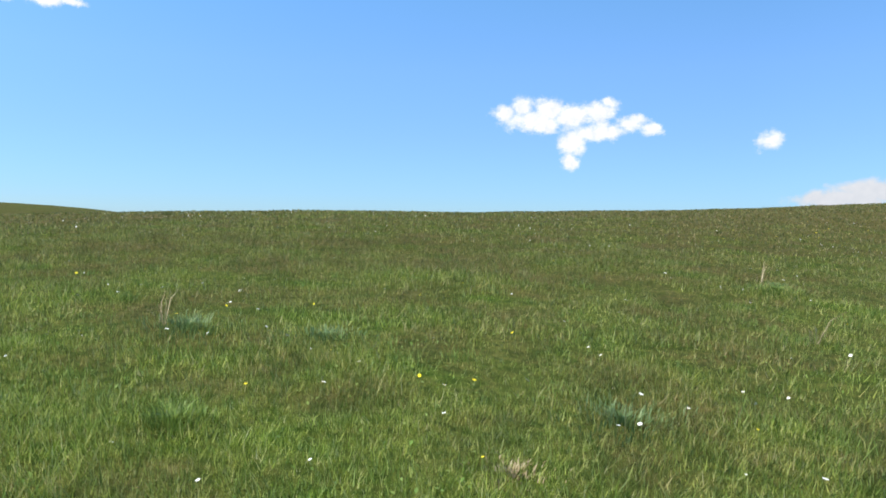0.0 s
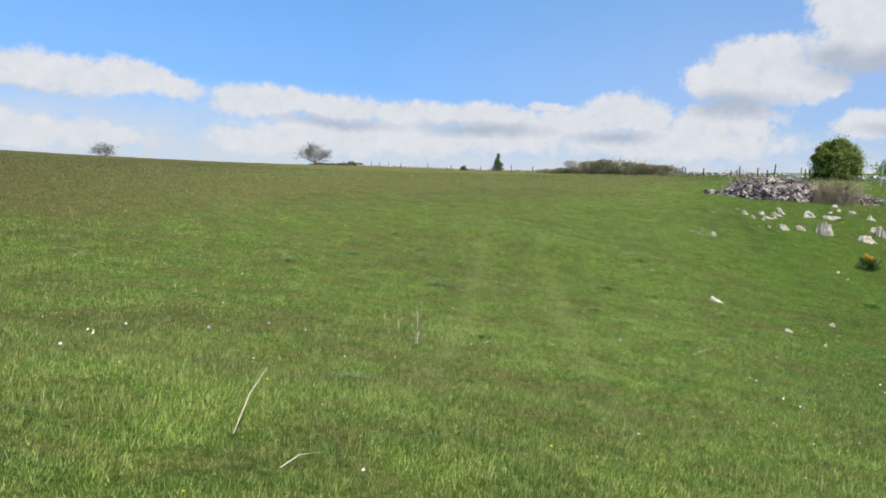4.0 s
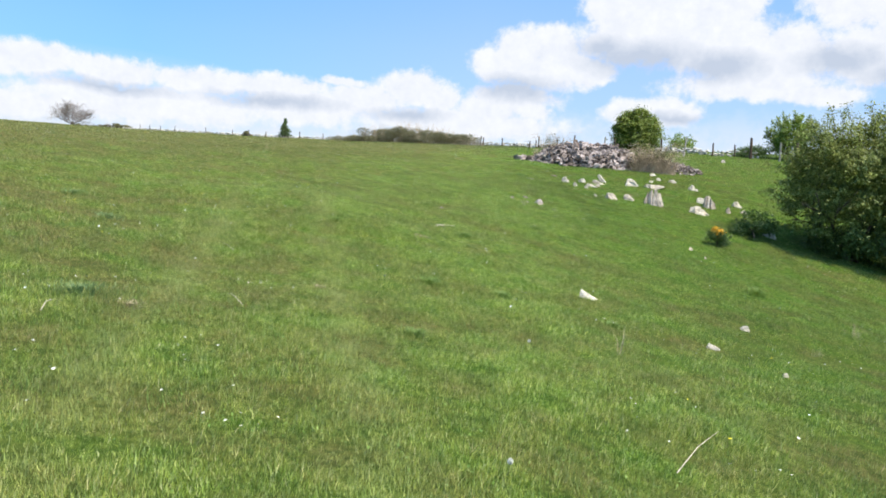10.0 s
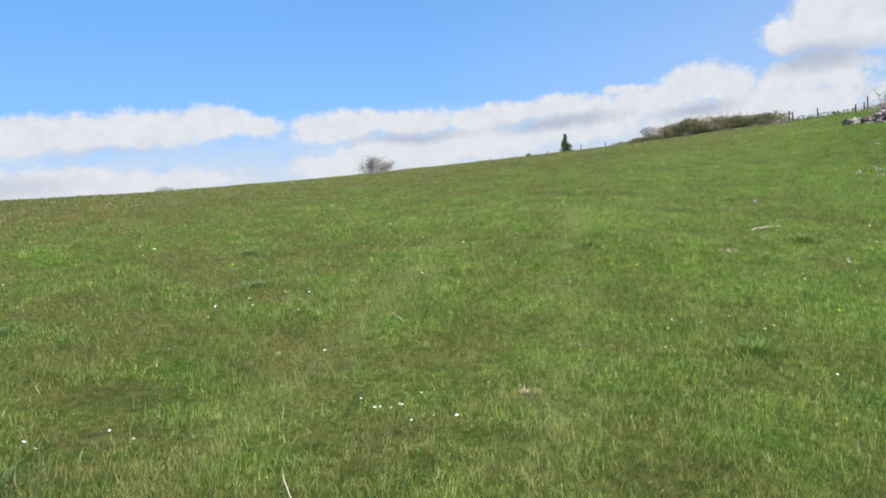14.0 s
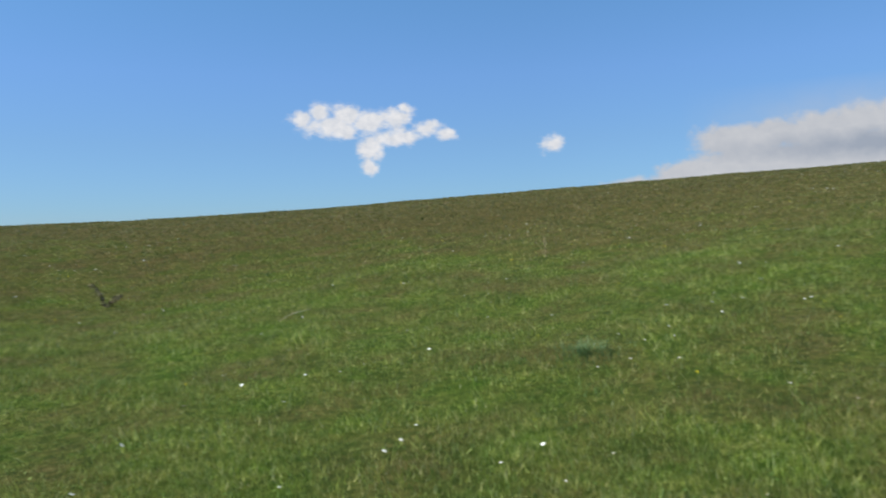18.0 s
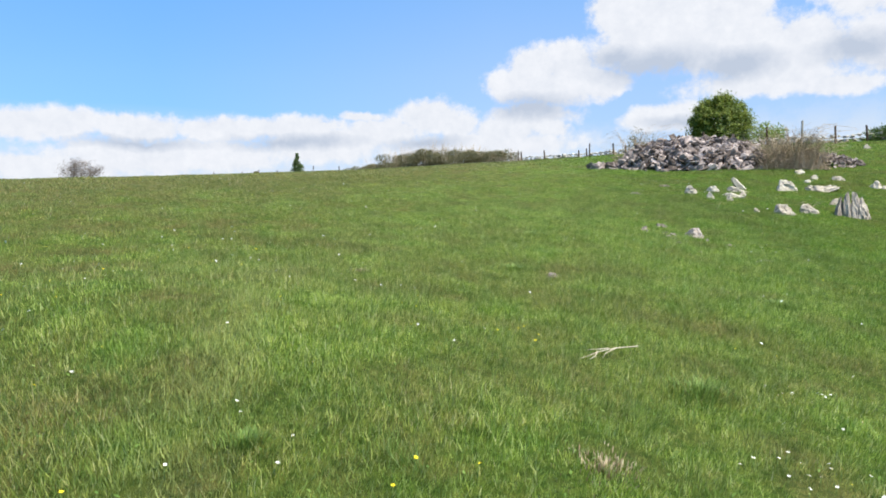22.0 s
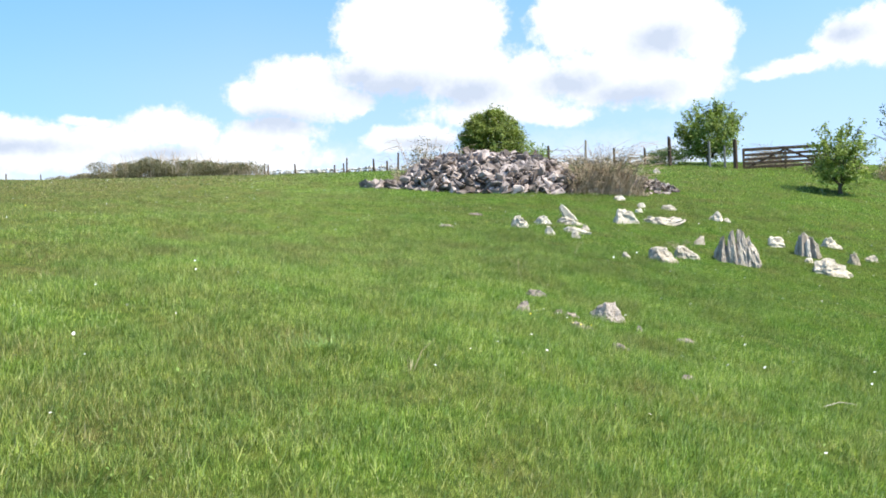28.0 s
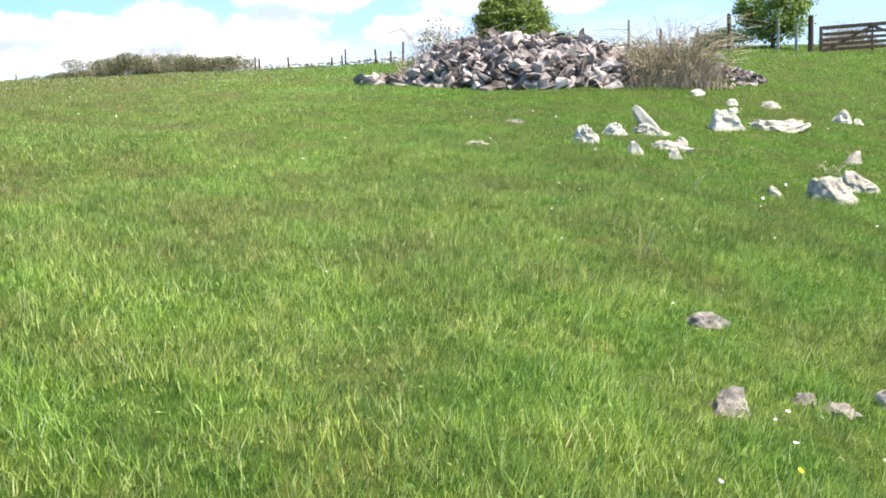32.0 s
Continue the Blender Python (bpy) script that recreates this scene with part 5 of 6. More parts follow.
# ---------------------------------------------------------------- big bushes on the lower slope
BUSHES = [(30.45, -30.4, 5.3, 4.9, 0.35, 420, MID_LEAF, "large green hawthorn bush reaching low over the grass", 17), (28.9, -33.2, 7.0, 6.8, 0.4, 580, MID_LEAF, "large spreading green hawthorn bush with ragged top", 18),
          (27.2, -37.9, 7.3, 7.6, 0.6, 580, MID_LEAF, "large spreading green hawthorn bush with ragged top", 19), (27.0, -34.6, 3.9, 5.0, 0.5, 220, MID_LEAF, "low hawthorn bush spreading over the slope", 22),
          # two dark-leaved fill shrubs, added to deepen the shade beneath the crowns
          (30.2, -30.6, 1.7, 3.0, 0.0, 90, DARK_LEAF, "added dark leafy fill standing in for the shade under the hawthorns", 24), (28.2, -33.2, 1.9, 4.0, 0.0, 110, DARK_LEAF, "added dark leafy fill standing in for the shade under the hawthorns", 25)]
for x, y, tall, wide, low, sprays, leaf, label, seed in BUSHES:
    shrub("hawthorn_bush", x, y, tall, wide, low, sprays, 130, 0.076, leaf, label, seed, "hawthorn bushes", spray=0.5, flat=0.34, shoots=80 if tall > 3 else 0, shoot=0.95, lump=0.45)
leafy_tree("low_bush", 32.2, -27.2, 1.1, 1.6, 0.05, 3000, 0.07, DARK_LEAF, "low dark bush at the foot of the hawthorns", 20, clumps=20)
gorse = leafy_tree("gorse_bush", 30.3, -23.4, 0.66, 0.9, 0.03, 2600, 0.05, DARK_LEAF, "small spiny gorse bush topped with orange-yellow flowers", 21, clumps=16)
part("blossom", leaf_cloud("blossom", [(0.05, 0.05, 0.55), (0.2, -0.1, 0.5), (-0.15, 0.1, 0.5)], [(0.22, 0.22, 0.16)] * 3, 700, 0.045, GORSE_FLOWER, 5), gorse, "orange-yellow gorse flowers")

# ---------------------------------------------------------------- field wall, hedge and far trees
WALL = [(50.6, -46.8), (57, -46.4), (66, -46.6), (78, -46.2), (93, -45.2), (107, -41.2), (119, -37.6), (131, -31.0), (160, -19.0), (190, -7.5), (222, 1.0)]
wall_stones, wv, wf = [stone_mesh("wall_stone", 300 + i, WALL_STONE, 12, 0.6) for i in range(8)], [], []
wr = random.Random(21)
for (ax, ay), (bx, by) in zip(WALL, WALL[1:]):
    length = math.hypot(bx - ax, by - ay)
    s = 0.0
    while s < length:
        near_wall = ax < 80
        step = 0.3 if near_wall else 0.5
        for course in range(3 if near_wall else 2):
            src = wr.choice(wall_stones)
            x, y = ax + (bx - ax) * s / length + wr.uniform(-0.2, 0.2), ay + (by - ay) * s / length + wr.uniform(-0.2, 0.2)
            z = level(x, y) - 0.05 + course * (0.2 if near_wall else 0.26) + wr.uniform(-0.05, 0.05)
            big = step * wr.uniform(0.9, 1.5)
            m = pose(x, y, z, wr.uniform(-20, 20), wr.uniform(-20, 20), wr.uniform(0, 360)) @ Matrix.Diagonal((big, big * 0.8, big * 0.85, 1))
            o = len(wv)
            wv.extend(m @ v.co for v in src.vertices)
            wf.extend(tuple(o + q for q in p.vertices) for p in src.polygons)
        s += step
wall = new("dry_stone_wall", mesh_from("dry_stone_wall", wv, wf, WALL_STONE))
tagged(wall, "low tumbledown dry-stone wall of pale grey stones along the field edge", "wall", kind="structure")
for x, y, hgt, lean in [(90.4, -45.0, 1.0, 3), (86.0, -45.2, 0.9, -4), (80.6, -45.6, 0.75, 6), (79.0, -45.7, 1.3, 5), (75.5, -45.8, 1.0, -2), (74.0, -45.9, 0.85, 4), (72.7, -45.9, 1.4, 8)]:
    post(x, y, hgt, 0.14, "thin leaning timber post behind the field wall", OLD_WOOD, lean)
pr = random.Random(4)
for (ax, ay), (bx, by) in zip(WALL[2:], WALL[3:]):
    length = math.hypot(bx - ax, by - ay)
    for q in range(int(length / 6.5)):
        s = (q + pr.uniform(0.0, 1.0)) * 6.5 / length
        post(ax + (bx - ax) * s, ay + (by - ay) * s + 0.7, pr.uniform(0.8, 1.25), 0.13, "old timber post standing behind the field wall", OLD_WOOD, pr.uniform(-5, 5), seed=q)


def hedge(x, y, length, depth, height, turned, seed):
    r = random.Random(seed)
    th = thing("bramble_thicket", pose(x, y, level(x, y) - 0.2, 0, 0, turned), "long brown-green bramble thicket on the skyline", "hedge")
    c, rad = [], []
    for i in range(70):
        q = r.uniform(-1, 1)
        env = (1 - abs(q) ** 2.6) * (0.8 + 0.25 * sin(3.1 * q + 1.0))
        c.append((q * length / 2, r.uniform(-0.5, 0.5) * depth, max(0.2, height * env * r.uniform(0.25, 0.8))))
        rad.append((length * 0.045, depth * 0.25, height * 0.24))
    for i in range(48):  # low growth that follows the lie of the ground
        q, side = -0.97 + 1.94 * i / 47, r.uniform(-0.1, 0.5) * depth
        u, v = cos(math.radians(turned)), sin(math.radians(turned))
        px, py = x + q * length / 2 * u - side * v, y + q * length / 2 * v + side * u
        c.append((q * length / 2, side, level(px, py) - level(x, y) + r.uniform(0.3, 0.65)))
        rad.append((length * 0.035, depth * 0.2, 0.5))
    part("foliage", leaf_cloud("foliage", c, rad, 74000, 0.10, HEDGE_LEAF, seed), th)
    st = Strands(3)
    for _ in range(260):
        q = r.uniform(-1, 1)
        p = Vector((q * length / 2, r.uniform(-0.5, 0.5) * depth, 0))
        top = height * (1 - abs(q) ** 2.6) * r.uniform(0.7, 1.12) + 0.25
        o = Vector((r.uniform(-1, 1), r.uniform(-1, 1), 0)) * 0.6
        st.tube([p, p + o * 0.3 + Vector((0, 0, top * 0.6)), p + o + Vector((0, 0, top))], [0.03, 0.022, 0.01])
    part("stem_tangle", st.mesh("stem_tangle", TWIG), th)["kind"] = "stuff"
    return th


hedge(104.0, -38.6, 27.0, 4.0, 2.3, 15, 6)
thicket("thorn_scrub", 89.5, -42.5, 4.5, 2.5, 1.5, 160, 1200, "sparse thorn scrub at the end of the bramble thicket", 8, turned=15, twig=TWIG, leaf=BRAMBLE_LEAF, leaf_size=0.12, stem_radius=0.02)

r = random.Random(2)
conifer = thing("conifer_tree", pose(131.4, -30.2, level(131.4, -30.2)), "small dark green conifer on the skyline", "tree")
st = Strands(6)
st.tube([Vector((0, 0, -0.2)), Vector((0, 0, 1.6)), Vector((0, 0, 3.0))], [0.12, 0.08, 0.02])
part("trunk", st.mesh("trunk", BARK), conifer)
cc = [(r.uniform(-1, 1) * 0.75 * (1 - z / 3.4), r.uniform(-1, 1) * 0.75 * (1 - z / 3.4), z) for z in [0.35 + 2.7 * i / 39 for i in range(40)]]
part("crown", leaf_cloud("crown", cc, [(0.5 * (1.2 - c[2] / 3.6), 0.5 * (1.2 - c[2] / 3.6), 0.25) for c in cc], 5000, 0.12, FAR_LEAF, 9), conifer, "dark needled crown")


def bare_tree(x, y, height, width, label, seed, levels=4):
    r = random.Random(seed)
    tree = thing("bare_tree", pose(x, y, level(x, y)), label, "tree")
    trunk = Strands(6)
    trunk.tube([Vector((0, 0, -0.3)), Vector((0.1, 0, height * 0.12)), Vector((0, 0.1, height * 0.25))], [height * 0.05, height * 0.04, height * 0.035])
    part("trunk", trunk.mesh("trunk", BARK), tree)
    for q in range(11):
        limb = Strands(3)
        a = 2 * pi * q / 11 + r.uniform(-0.3, 0.3)
        d = Vector((cos(a) * width / height * 0.7, sin(a) * width / height * 0.7, r.uniform(0.15, 1.2))).normalized()
        grow(limb, r, Vector((0, 0, height * 0.15)), d, height * 0.42, height * 0.02, levels, 0.85, 0.03, None, 4)
        part("limb", limb.mesh("limb", GREY_TWIG), tree, "bare grey branches and twigs")
    c, rad = crown_clumps(r, width, height * 0.22, height, 40, 0.3, None, False)
    part("twigwork", leaf_cloud("twigwork", c, rad, int(150 * width), 0.22, BARE_TWIG, seed), tree, "haze of fine bare grey-brown twigs")["kind"] = "stuff"
    return tree


for x, y, ln, tall, seed in [(190.6, -6.2, 8.0, 1.3, 61), (138.6, -25.4, 1.5, 0.8, 62), (205.0, 0.5, 9.0, 0.9, 63)]:
    thicket("thorn_scrub", x, y, ln, 2.0, tall, 160, 2200, "low dark thorn scrub along the field wall on the skyline", seed, turned=80, twig=DARK_TWIG, leaf=BRAMBLE_LEAF, leaf_size=0.2, stem_radius=0.03)
bare_tree(224.7, 3.5, 6.9, 11.0, "broad leafless grey tree on the far skyline", 5)
bare_tree(213.0, 58.8, 5.2, 6.0, "small leafless tree just showing over the rise", 6, 3)
FAR = "dark green tree on the far hill"


def far_tree(name, az, away, wide, tall, label, seed, group="", leaf=None, leaves=1500):
    """A tree far off to the north-west, by its bearing and distance from the walked line."""
    x, y = 8.5 - away * sin(radians(az)), -2.9 + away * cos(radians(az))
    drop = 0.02 * max(0.0, math.hypot(x - MID_X, y - MID_Y) - 300.0)
    return leafy_tree(name, x, y, tall, wide, tall * 0.05, leaves, wide * 0.075, leaf or FAR_LEAF, label, seed, group, clumps=26, lump=0.42, shoots=14, sink=drop + 0.3)


for i, (az, away, wide, tall) in enumerate([(34.6, 400, 8.5, 5.2), (33.45, 400, 8.0, 5.2), (35.6, 400, 6.0, 2.6), (30.15, 405, 9.0, 3.6), (39.15, 395, 7.0, 4.2), (40.7, 390, 7.5, 3.2), (41.9, 385, 4.0, 2.6), (38.0, 395, 5.0, 2.0), (45.9, 330, 4.0, 4.2), (47.5, 320, 9.5, 6.2), (48.6, 310, 5.0, 3.2)]):
    far_tree("hill_tree", az, away, wide, tall, FAR, 80 + i, "trees on the far hill")
for i, (az, wide, tall) in enumerate([(50.1, 12.0, 11.5), (51.7, 14.0, 12.6), (53.4, 13.0, 12.6), (54.4, 9.0, 10.0), (58.9, 14.0, 12.8), (61.2, 13.0, 12.0)]):
    far_tree("copse_tree", az, 250, wide, tall, "broad dark green tree in a copse below the hill", 95 + i, "trees of the copse", leaves=3200)
for i, (az, wide, tall) in enumerate([(56.6, 9.0, 6.5), (48.8, 4.0, 3.0)]):
    far_tree("hill_bush", az, 248, wide, tall, "low grey-green bush between the copse trees", 105 + i, "bushes by the copse", LIGHT_LEAF, 1400)

# ---------------------------------------------------------------- small plants in the turf
def flower(kind, head, x, y, height, lab, cat, group, size):
    f = thing(kind, upright(x, y) @ pose(0, 0, 0, 0, 0, turn.uniform(0, 360)), lab, cat, group)
    stem = part("stem", stem_mesh, f, m=Matrix.Diagonal((1, 1, height, 1)))
    part("petal_ring", head[0], f, m=pose(0, 0, height, turn.uniform(-25, 25), turn.uniform(-25, 25)) @ Matrix.Diagonal((size, size, size, 1)))
    part("centre", head[1], f, m=pose(0, 0, height) @ Matrix.Diagonal((size, size, size, 1)))
    return f


st = Strands(4)
st.tube([Vector((0, 0, -0.1)), Vector((0.004, 0, 0.5)), Vector((0, 0, 1.0))], [0.0022, 0.002, 0.0016])
stem_mesh = st.mesh("stem", STEM)


def petal_ring(name, count, mat, cup):
    v, f = [], []
    for i in range(count):
        a, w = 2 * pi * i / count, pi / count * 0.92
        for b, rad, z in ((a - w * 0.5, 0.25, 0.0), (a + w * 0.5, 0.25, 0.0), (a + w, 0.8, cup * 0.7), (a, 1.0, cup), (a - w, 0.8, cup * 0.7)):
            v.append((rad * cos(b), rad * sin(b), z))
        f.append(tuple(range(5 * i, 5 * i + 5)))
    return mesh_from(name, v, f, mat)


def dome(name, mat, rad):
    bm = bmesh.new()
    bmesh.ops.create_icosphere(bm, subdivisions=1, radius=rad)
    bmesh.ops.scale(bm, vec=(1, 1, 0.5), verts=bm.verts)
    me = bpy.data.meshes.new(name)
    bm.to_mesh(me)
    bm.free()
    me.materials.append(mat)
    return me


daisy_head = (petal_ring("petal_ring", 12, PETAL, 0.12), dome("centre", CENTRE, 0.36))
cup_head = (petal_ring("petal_ring", 5, YELLOW, 0.35), dome("centre", CENTRE, 0.3))
fr = random.Random(31)
# daisies grow in loose colonies: centre, spread, number
COLONIES = [(20.4, -5.5, 0.45, 16), (25.3, -11.2, 0.45, 18), (26.6, -12.4, 0.4, 10), (24.0, -4.2, 0.6, 10), (35.2, -17.9, 0.5, 7), (15.6, -4.2, 0.5, 12), (17.2, -4.0, 0.7, 10), (19.6, -3.0, 1.0, 12), (22.0, -8.3, 0.8, 14), (24.2, -9.9, 0.7, 12), (21.0, -1.0, 1.6, 12), (26.5, -7.5, 2.0, 14), (25.5, -11.5, 1.2, 10), (29.0, -10.2, 1.2, 10),
            (33.8, -15.8, 0.8, 8), (9.5, -2.0, 1.8, 8), (12.5, -4.2, 1.6, 12), (14.5, -7.2, 1.5, 12), (6.0, 1.2, 2.0, 9), (1.0, 4.5, 2.0, 10), (36.0, -19.5, 3.0, 18), (31.0, -7.0, 4.0, 18), (18.0, 3.0, 4.0, 16), (38.5, -21.5, 2.0, 12),
            (31.33, -10.28, 0.0, 1), (31.28, -10.32, 0.0, 1), (30.13, -10.85, 0.0, 1), (28.49, -9.48, 0.0, 1), (29.44, -10.39, 0.0, 1), (30.02, -10.44, 0.0, 1), (29.93, -10.5, 0.0, 1), (30.08, -12.32, 0.0, 1), (29.71, -11.82, 0.0, 1), (29.01, -12.12, 0.0, 1), (30.69, -10.31, 0.0, 1), (30.41, -9.81, 0.0, 1), (31.87, -11.94, 0.0, 1), (29.23, -12.2, 0.0, 1), (31.02, -15.73, 0.0, 1)]
for cx, cy, spread, number in COLONIES:
    for _ in range(number):
        flower("daisy", daisy_head, cx + fr.gauss(0, spread * 0.5), cy + fr.gauss(0, spread * 0.5), fr.uniform(0.05, 0.1), "white daisy with a yellow centre in the turf", "flower", "daisies in the turf", fr.uniform(0.0085, 0.0125))
BUTTERCUPS = [(28.25, -10.48, 0.0, 1), (28.08, -10.57, 0.0, 1), (28.15, -10.81, 0.0, 1), (28.21, -10.9, 0.0, 1), (27.99, -10.63, 0.0, 1), (27.98, -10.92, 0.0, 1), (27.77, -10.77, 0.0, 1), (27.59, -11.1, 0.0, 1), (28.67, -10.03, 0.0, 1), (31.18, -11.36, 0.0, 1),
              (11.0, -1.55, 0.1, 1), (8.5, -0.15, 0.1, 1), (25.55, -9.2, 0.1, 1), (5.0, -0.5, 1.2, 5), (8.4, -3.5, 1.6, 6), (24.5, -8.0, 1.4, 12), (22.2, -10.0, 1.0, 6), (28.5, -9.4, 1.0, 6), (34.6, -17.8, 0.5, 4), (26.5, -6.0, 2.5, 12), (30.0, -6.0, 4.0, 14)]
for cx, cy, spread, number in BUTTERCUPS:
    for _ in range(number):
        flower("buttercup", cup_head, cx + fr.gauss(0, spread * 0.5), cy + fr.gauss(0, spread * 0.5), fr.uniform(0.08, 0.14), "yellow buttercup standing above the grass", "flower", "buttercups in the turf", fr.uniform(0.0095, 0.014))


def scattered(name, mat, count, size, seed, low, high):
    """Countless small flower heads, thicker in some patches than in others."""
    r = np.random.default_rng(seed)
    x, y = r.uniform(-20, 62, count), r.uniform(-48, 30, count)
    thick = 0.5 + 0.5 * lattice(x / 3.1 + 5, y / 3.1 + 2) + 0.5 * lattice(x / 0.9, y / 0.9)
    d = track_distance(x, y)
    keep = (r.random(count) < np.clip(thick, 0, 1) ** 2) & (d < 24) & (d > 2.0)
    x, y = x[keep], y[keep]
    n = len(x)
    z = terrain(x, y) + r.uniform(low, high, n)
    s = size * r.uniform(0.6, 1.25, n)
    tx, ty = r.normal(0, 0.35, n), r.normal(0, 0.35, n)
    ring = []
    for q in range(6):
        a = 2 * pi * q / 6
        ring.append(np.stack([x + s * cos(a), y + s * sin(a), z + s * (tx * cos(a) + ty * sin(a))], 1))
    return quick_mesh(name, np.stack(ring, 1).reshape(-1, 3), np.arange(6 * n).reshape(-1, 6), 6, mat)


thing("meadow_flowers", Matrix(), "countless small white daisies dotted over the pasture", "flowers", kind="stuff", data=scattered("meadow_flowers", PETAL, 21000, 0.012, 71, 0.06, 0.11))
thing("yellow_meadow_flowers", Matrix(), "small yellow buttercups dotted over the pasture", "flowers", kind="stuff", data=scattered("yellow_meadow_flowers", YELLOW, 5200, 0.011, 72, 0.07, 0.13))


def tussock(x, y, wide, high, count, mat, label, seed, name="grass_tussock"):
    r = np.random.default_rng(seed)
    q = np.abs(r.normal(0, 0.45, count)) * wide / 2
    a = r.uniform(0, 2 * pi, count)
    x0, y0 = q * np.cos(a), q * np.sin(a)
    h = high * r.uniform(0.4, 1.0, count) * np.clip(1 - 0.6 * (q / (wide / 2)) ** 2, 0.25, 1)
    b = a + r.normal(0, 0.6, count)
    l, w = h * r.uniform(0.3, 1.1, count), 0.003
    c = b + pi / 2
    wx, wy = np.cos(c) * w, np.sin(c) * w
    lx, ly = np.cos(b) * l, np.sin(b) * l
    zero = np.full(count, -0.03)
    v = np.stack([np.stack([x0 - wx, y0 - wy, zero], 1), np.stack([x0 + wx, y0 + wy, zero], 1), np.stack([x0 + wx + lx * 0.35, y0 + wy + ly * 0.35, h * 0.65], 1),
                  np.stack([x0 - wx + lx * 0.35, y0 - wy + ly * 0.35, h * 0.65], 1), np.stack([x0 + lx, y0 + ly, h], 1)], 1).reshape(-1, 3)
    o = np.arange(count)[:, None] * 5
    return part(name, quick_mesh(name, v, np.concatenate([o + [0, 1, 2], o + [0, 2, 3], o + [3, 2, 4]]), 3, mat), grass, label, m=upright(x, y))


TUS, BLUE = "dark green tussock of coarse grass", "blue-green tussock of coarse grass"
for i, (x, y, w, h) in enumerate([(26.65, -11.55, 0.75, 0.2), (21.66, -8.48, 0.75, 0.14), (-1.04, 3.57, 0.6, 0.12), (4.49, 8.35, 0.7, 0.12), (18.4, -6.9, 0.6, 0.14), (31.5, -12.6, 0.9, 0.12), (26.05, -8.15, 0.3, 0.14),
                                  (21.2, -9.6, 0.6, 0.13), (24.3, -18.8, 0.8, 0.3), (13.6, -3.2, 0.6, 0.12), (34.6, -14.6, 1.3, 0.1), (34.25, -16.3, 0.22, 0.08), (5.2, -1.0, 0.8, 0.14), (29.3, -15.2, 0.9, 0.12), (20.0, -11.0, 0.6, 0.12)]):
    tussock(x, y, w * 1.15, h * 0.85, int(330 * w / 0.6), DARK_GRASS, TUS, 400 + i)
for i, (x, y, w, h) in enumerate([(19.31, -3.31, 1.1, 0.15), (20.72, 0.2, 0.9, 0.13), (22.86, -1.47, 0.8, 0.12), (24.9, -3.62, 0.8, 0.12), (1.31, 3.79, 0.85, 0.13), (-0.48, 5.33, 0.8, 0.1), (4.8, 8.9, 0.6, 0.1), (-1.5, 5.5, 0.9, 0.13), (9.6, -1.0, 0.9, 0.1), (27.5, -3.0, 0.8, 0.12)]):
    tussock(x, y, w * 1.25, h * 0.72, int(260 * w / 0.6), BLUE_GRASS, BLUE, 450 + i)


def scattered_clumps(count, seed):
    """Small darker tufts strewn over the turf beside the walked line."""
    r = np.random.default_rng(seed)
    x, y = r.uniform(-4, 44, count * 6), r.uniform(-28, 12, count * 6)
    d = track_distance(x, y)
    keep = np.nonzero((r.random(len(x)) < np.clip(1.2 - d / 11, 0, 1)) & (lattice(x / 1.7, y / 1.7) > -0.2))[0][:count]
    per = 46
    cx, cy, wide, high = np.repeat(x[keep], per), np.repeat(y[keep], per), np.repeat(r.uniform(0.08, 0.26, len(keep)), per), np.repeat(r.uniform(0.06, 0.12, len(keep)), per)
    n = len(cx)
    px, py = cx + r.normal(0, 0.5, n) * wide, cy + r.normal(0, 0.5, n) * wide
    z, h = terrain(px, py), high * r.uniform(0.5, 1.1, n)
    b, c, w = r.uniform(0, 2 * pi, n), r.uniform(0, 2 * pi, n), r.uniform(0.002, 0.0042, n)
    l = h * r.uniform(0.2, 1.0, n)
    v = np.stack([np.stack([px - np.cos(c) * w, py - np.sin(c) * w, z - 0.02], 1), np.stack([px + np.cos(c) * w, py + np.sin(c) * w, z - 0.02], 1), np.stack([px + np.cos(b) * l, py + np.sin(b) * l, z + h], 1)], 1)
    return quick_mesh("tuft_scatter", v.reshape(-1, 3), np.arange(3 * n).reshape(-1, 3), 3, DARK_GRASS)


def sedge_heads(places, seed):
    """Narrow dark seed heads of sedge that stand just above the blades, in loose colonies."""
    r = np.random.default_rng(seed)
    x, y = (np.concatenate([r.normal(p[k], p[2], p[3]) for p in places]) for k in (0, 1))
    n = len(x)
    z, h, long, w = terrain(x, y), r.uniform(0.055, 0.1, n), r.uniform(0.02, 0.04, n), r.uniform(0.0016, 0.0032, n)
    a, tip = r.uniform(0, pi, n), r.normal(0, 0.006, n)
    cx, cy = np.cos(a) * w, np.sin(a) * w
    v = np.stack([np.stack([x, y, z + h - long], 1), np.stack([x + cx, y + cy, z + h - long * 0.4], 1), np.stack([x + tip, y, z + h], 1), np.stack([x - cx, y - cy, z + h - long * 0.4], 1)], 1)
    return quick_mesh("sedge_heads", v.reshape(-1, 3), np.arange(4 * n).reshape(-1, 4), 4, SEDGE)


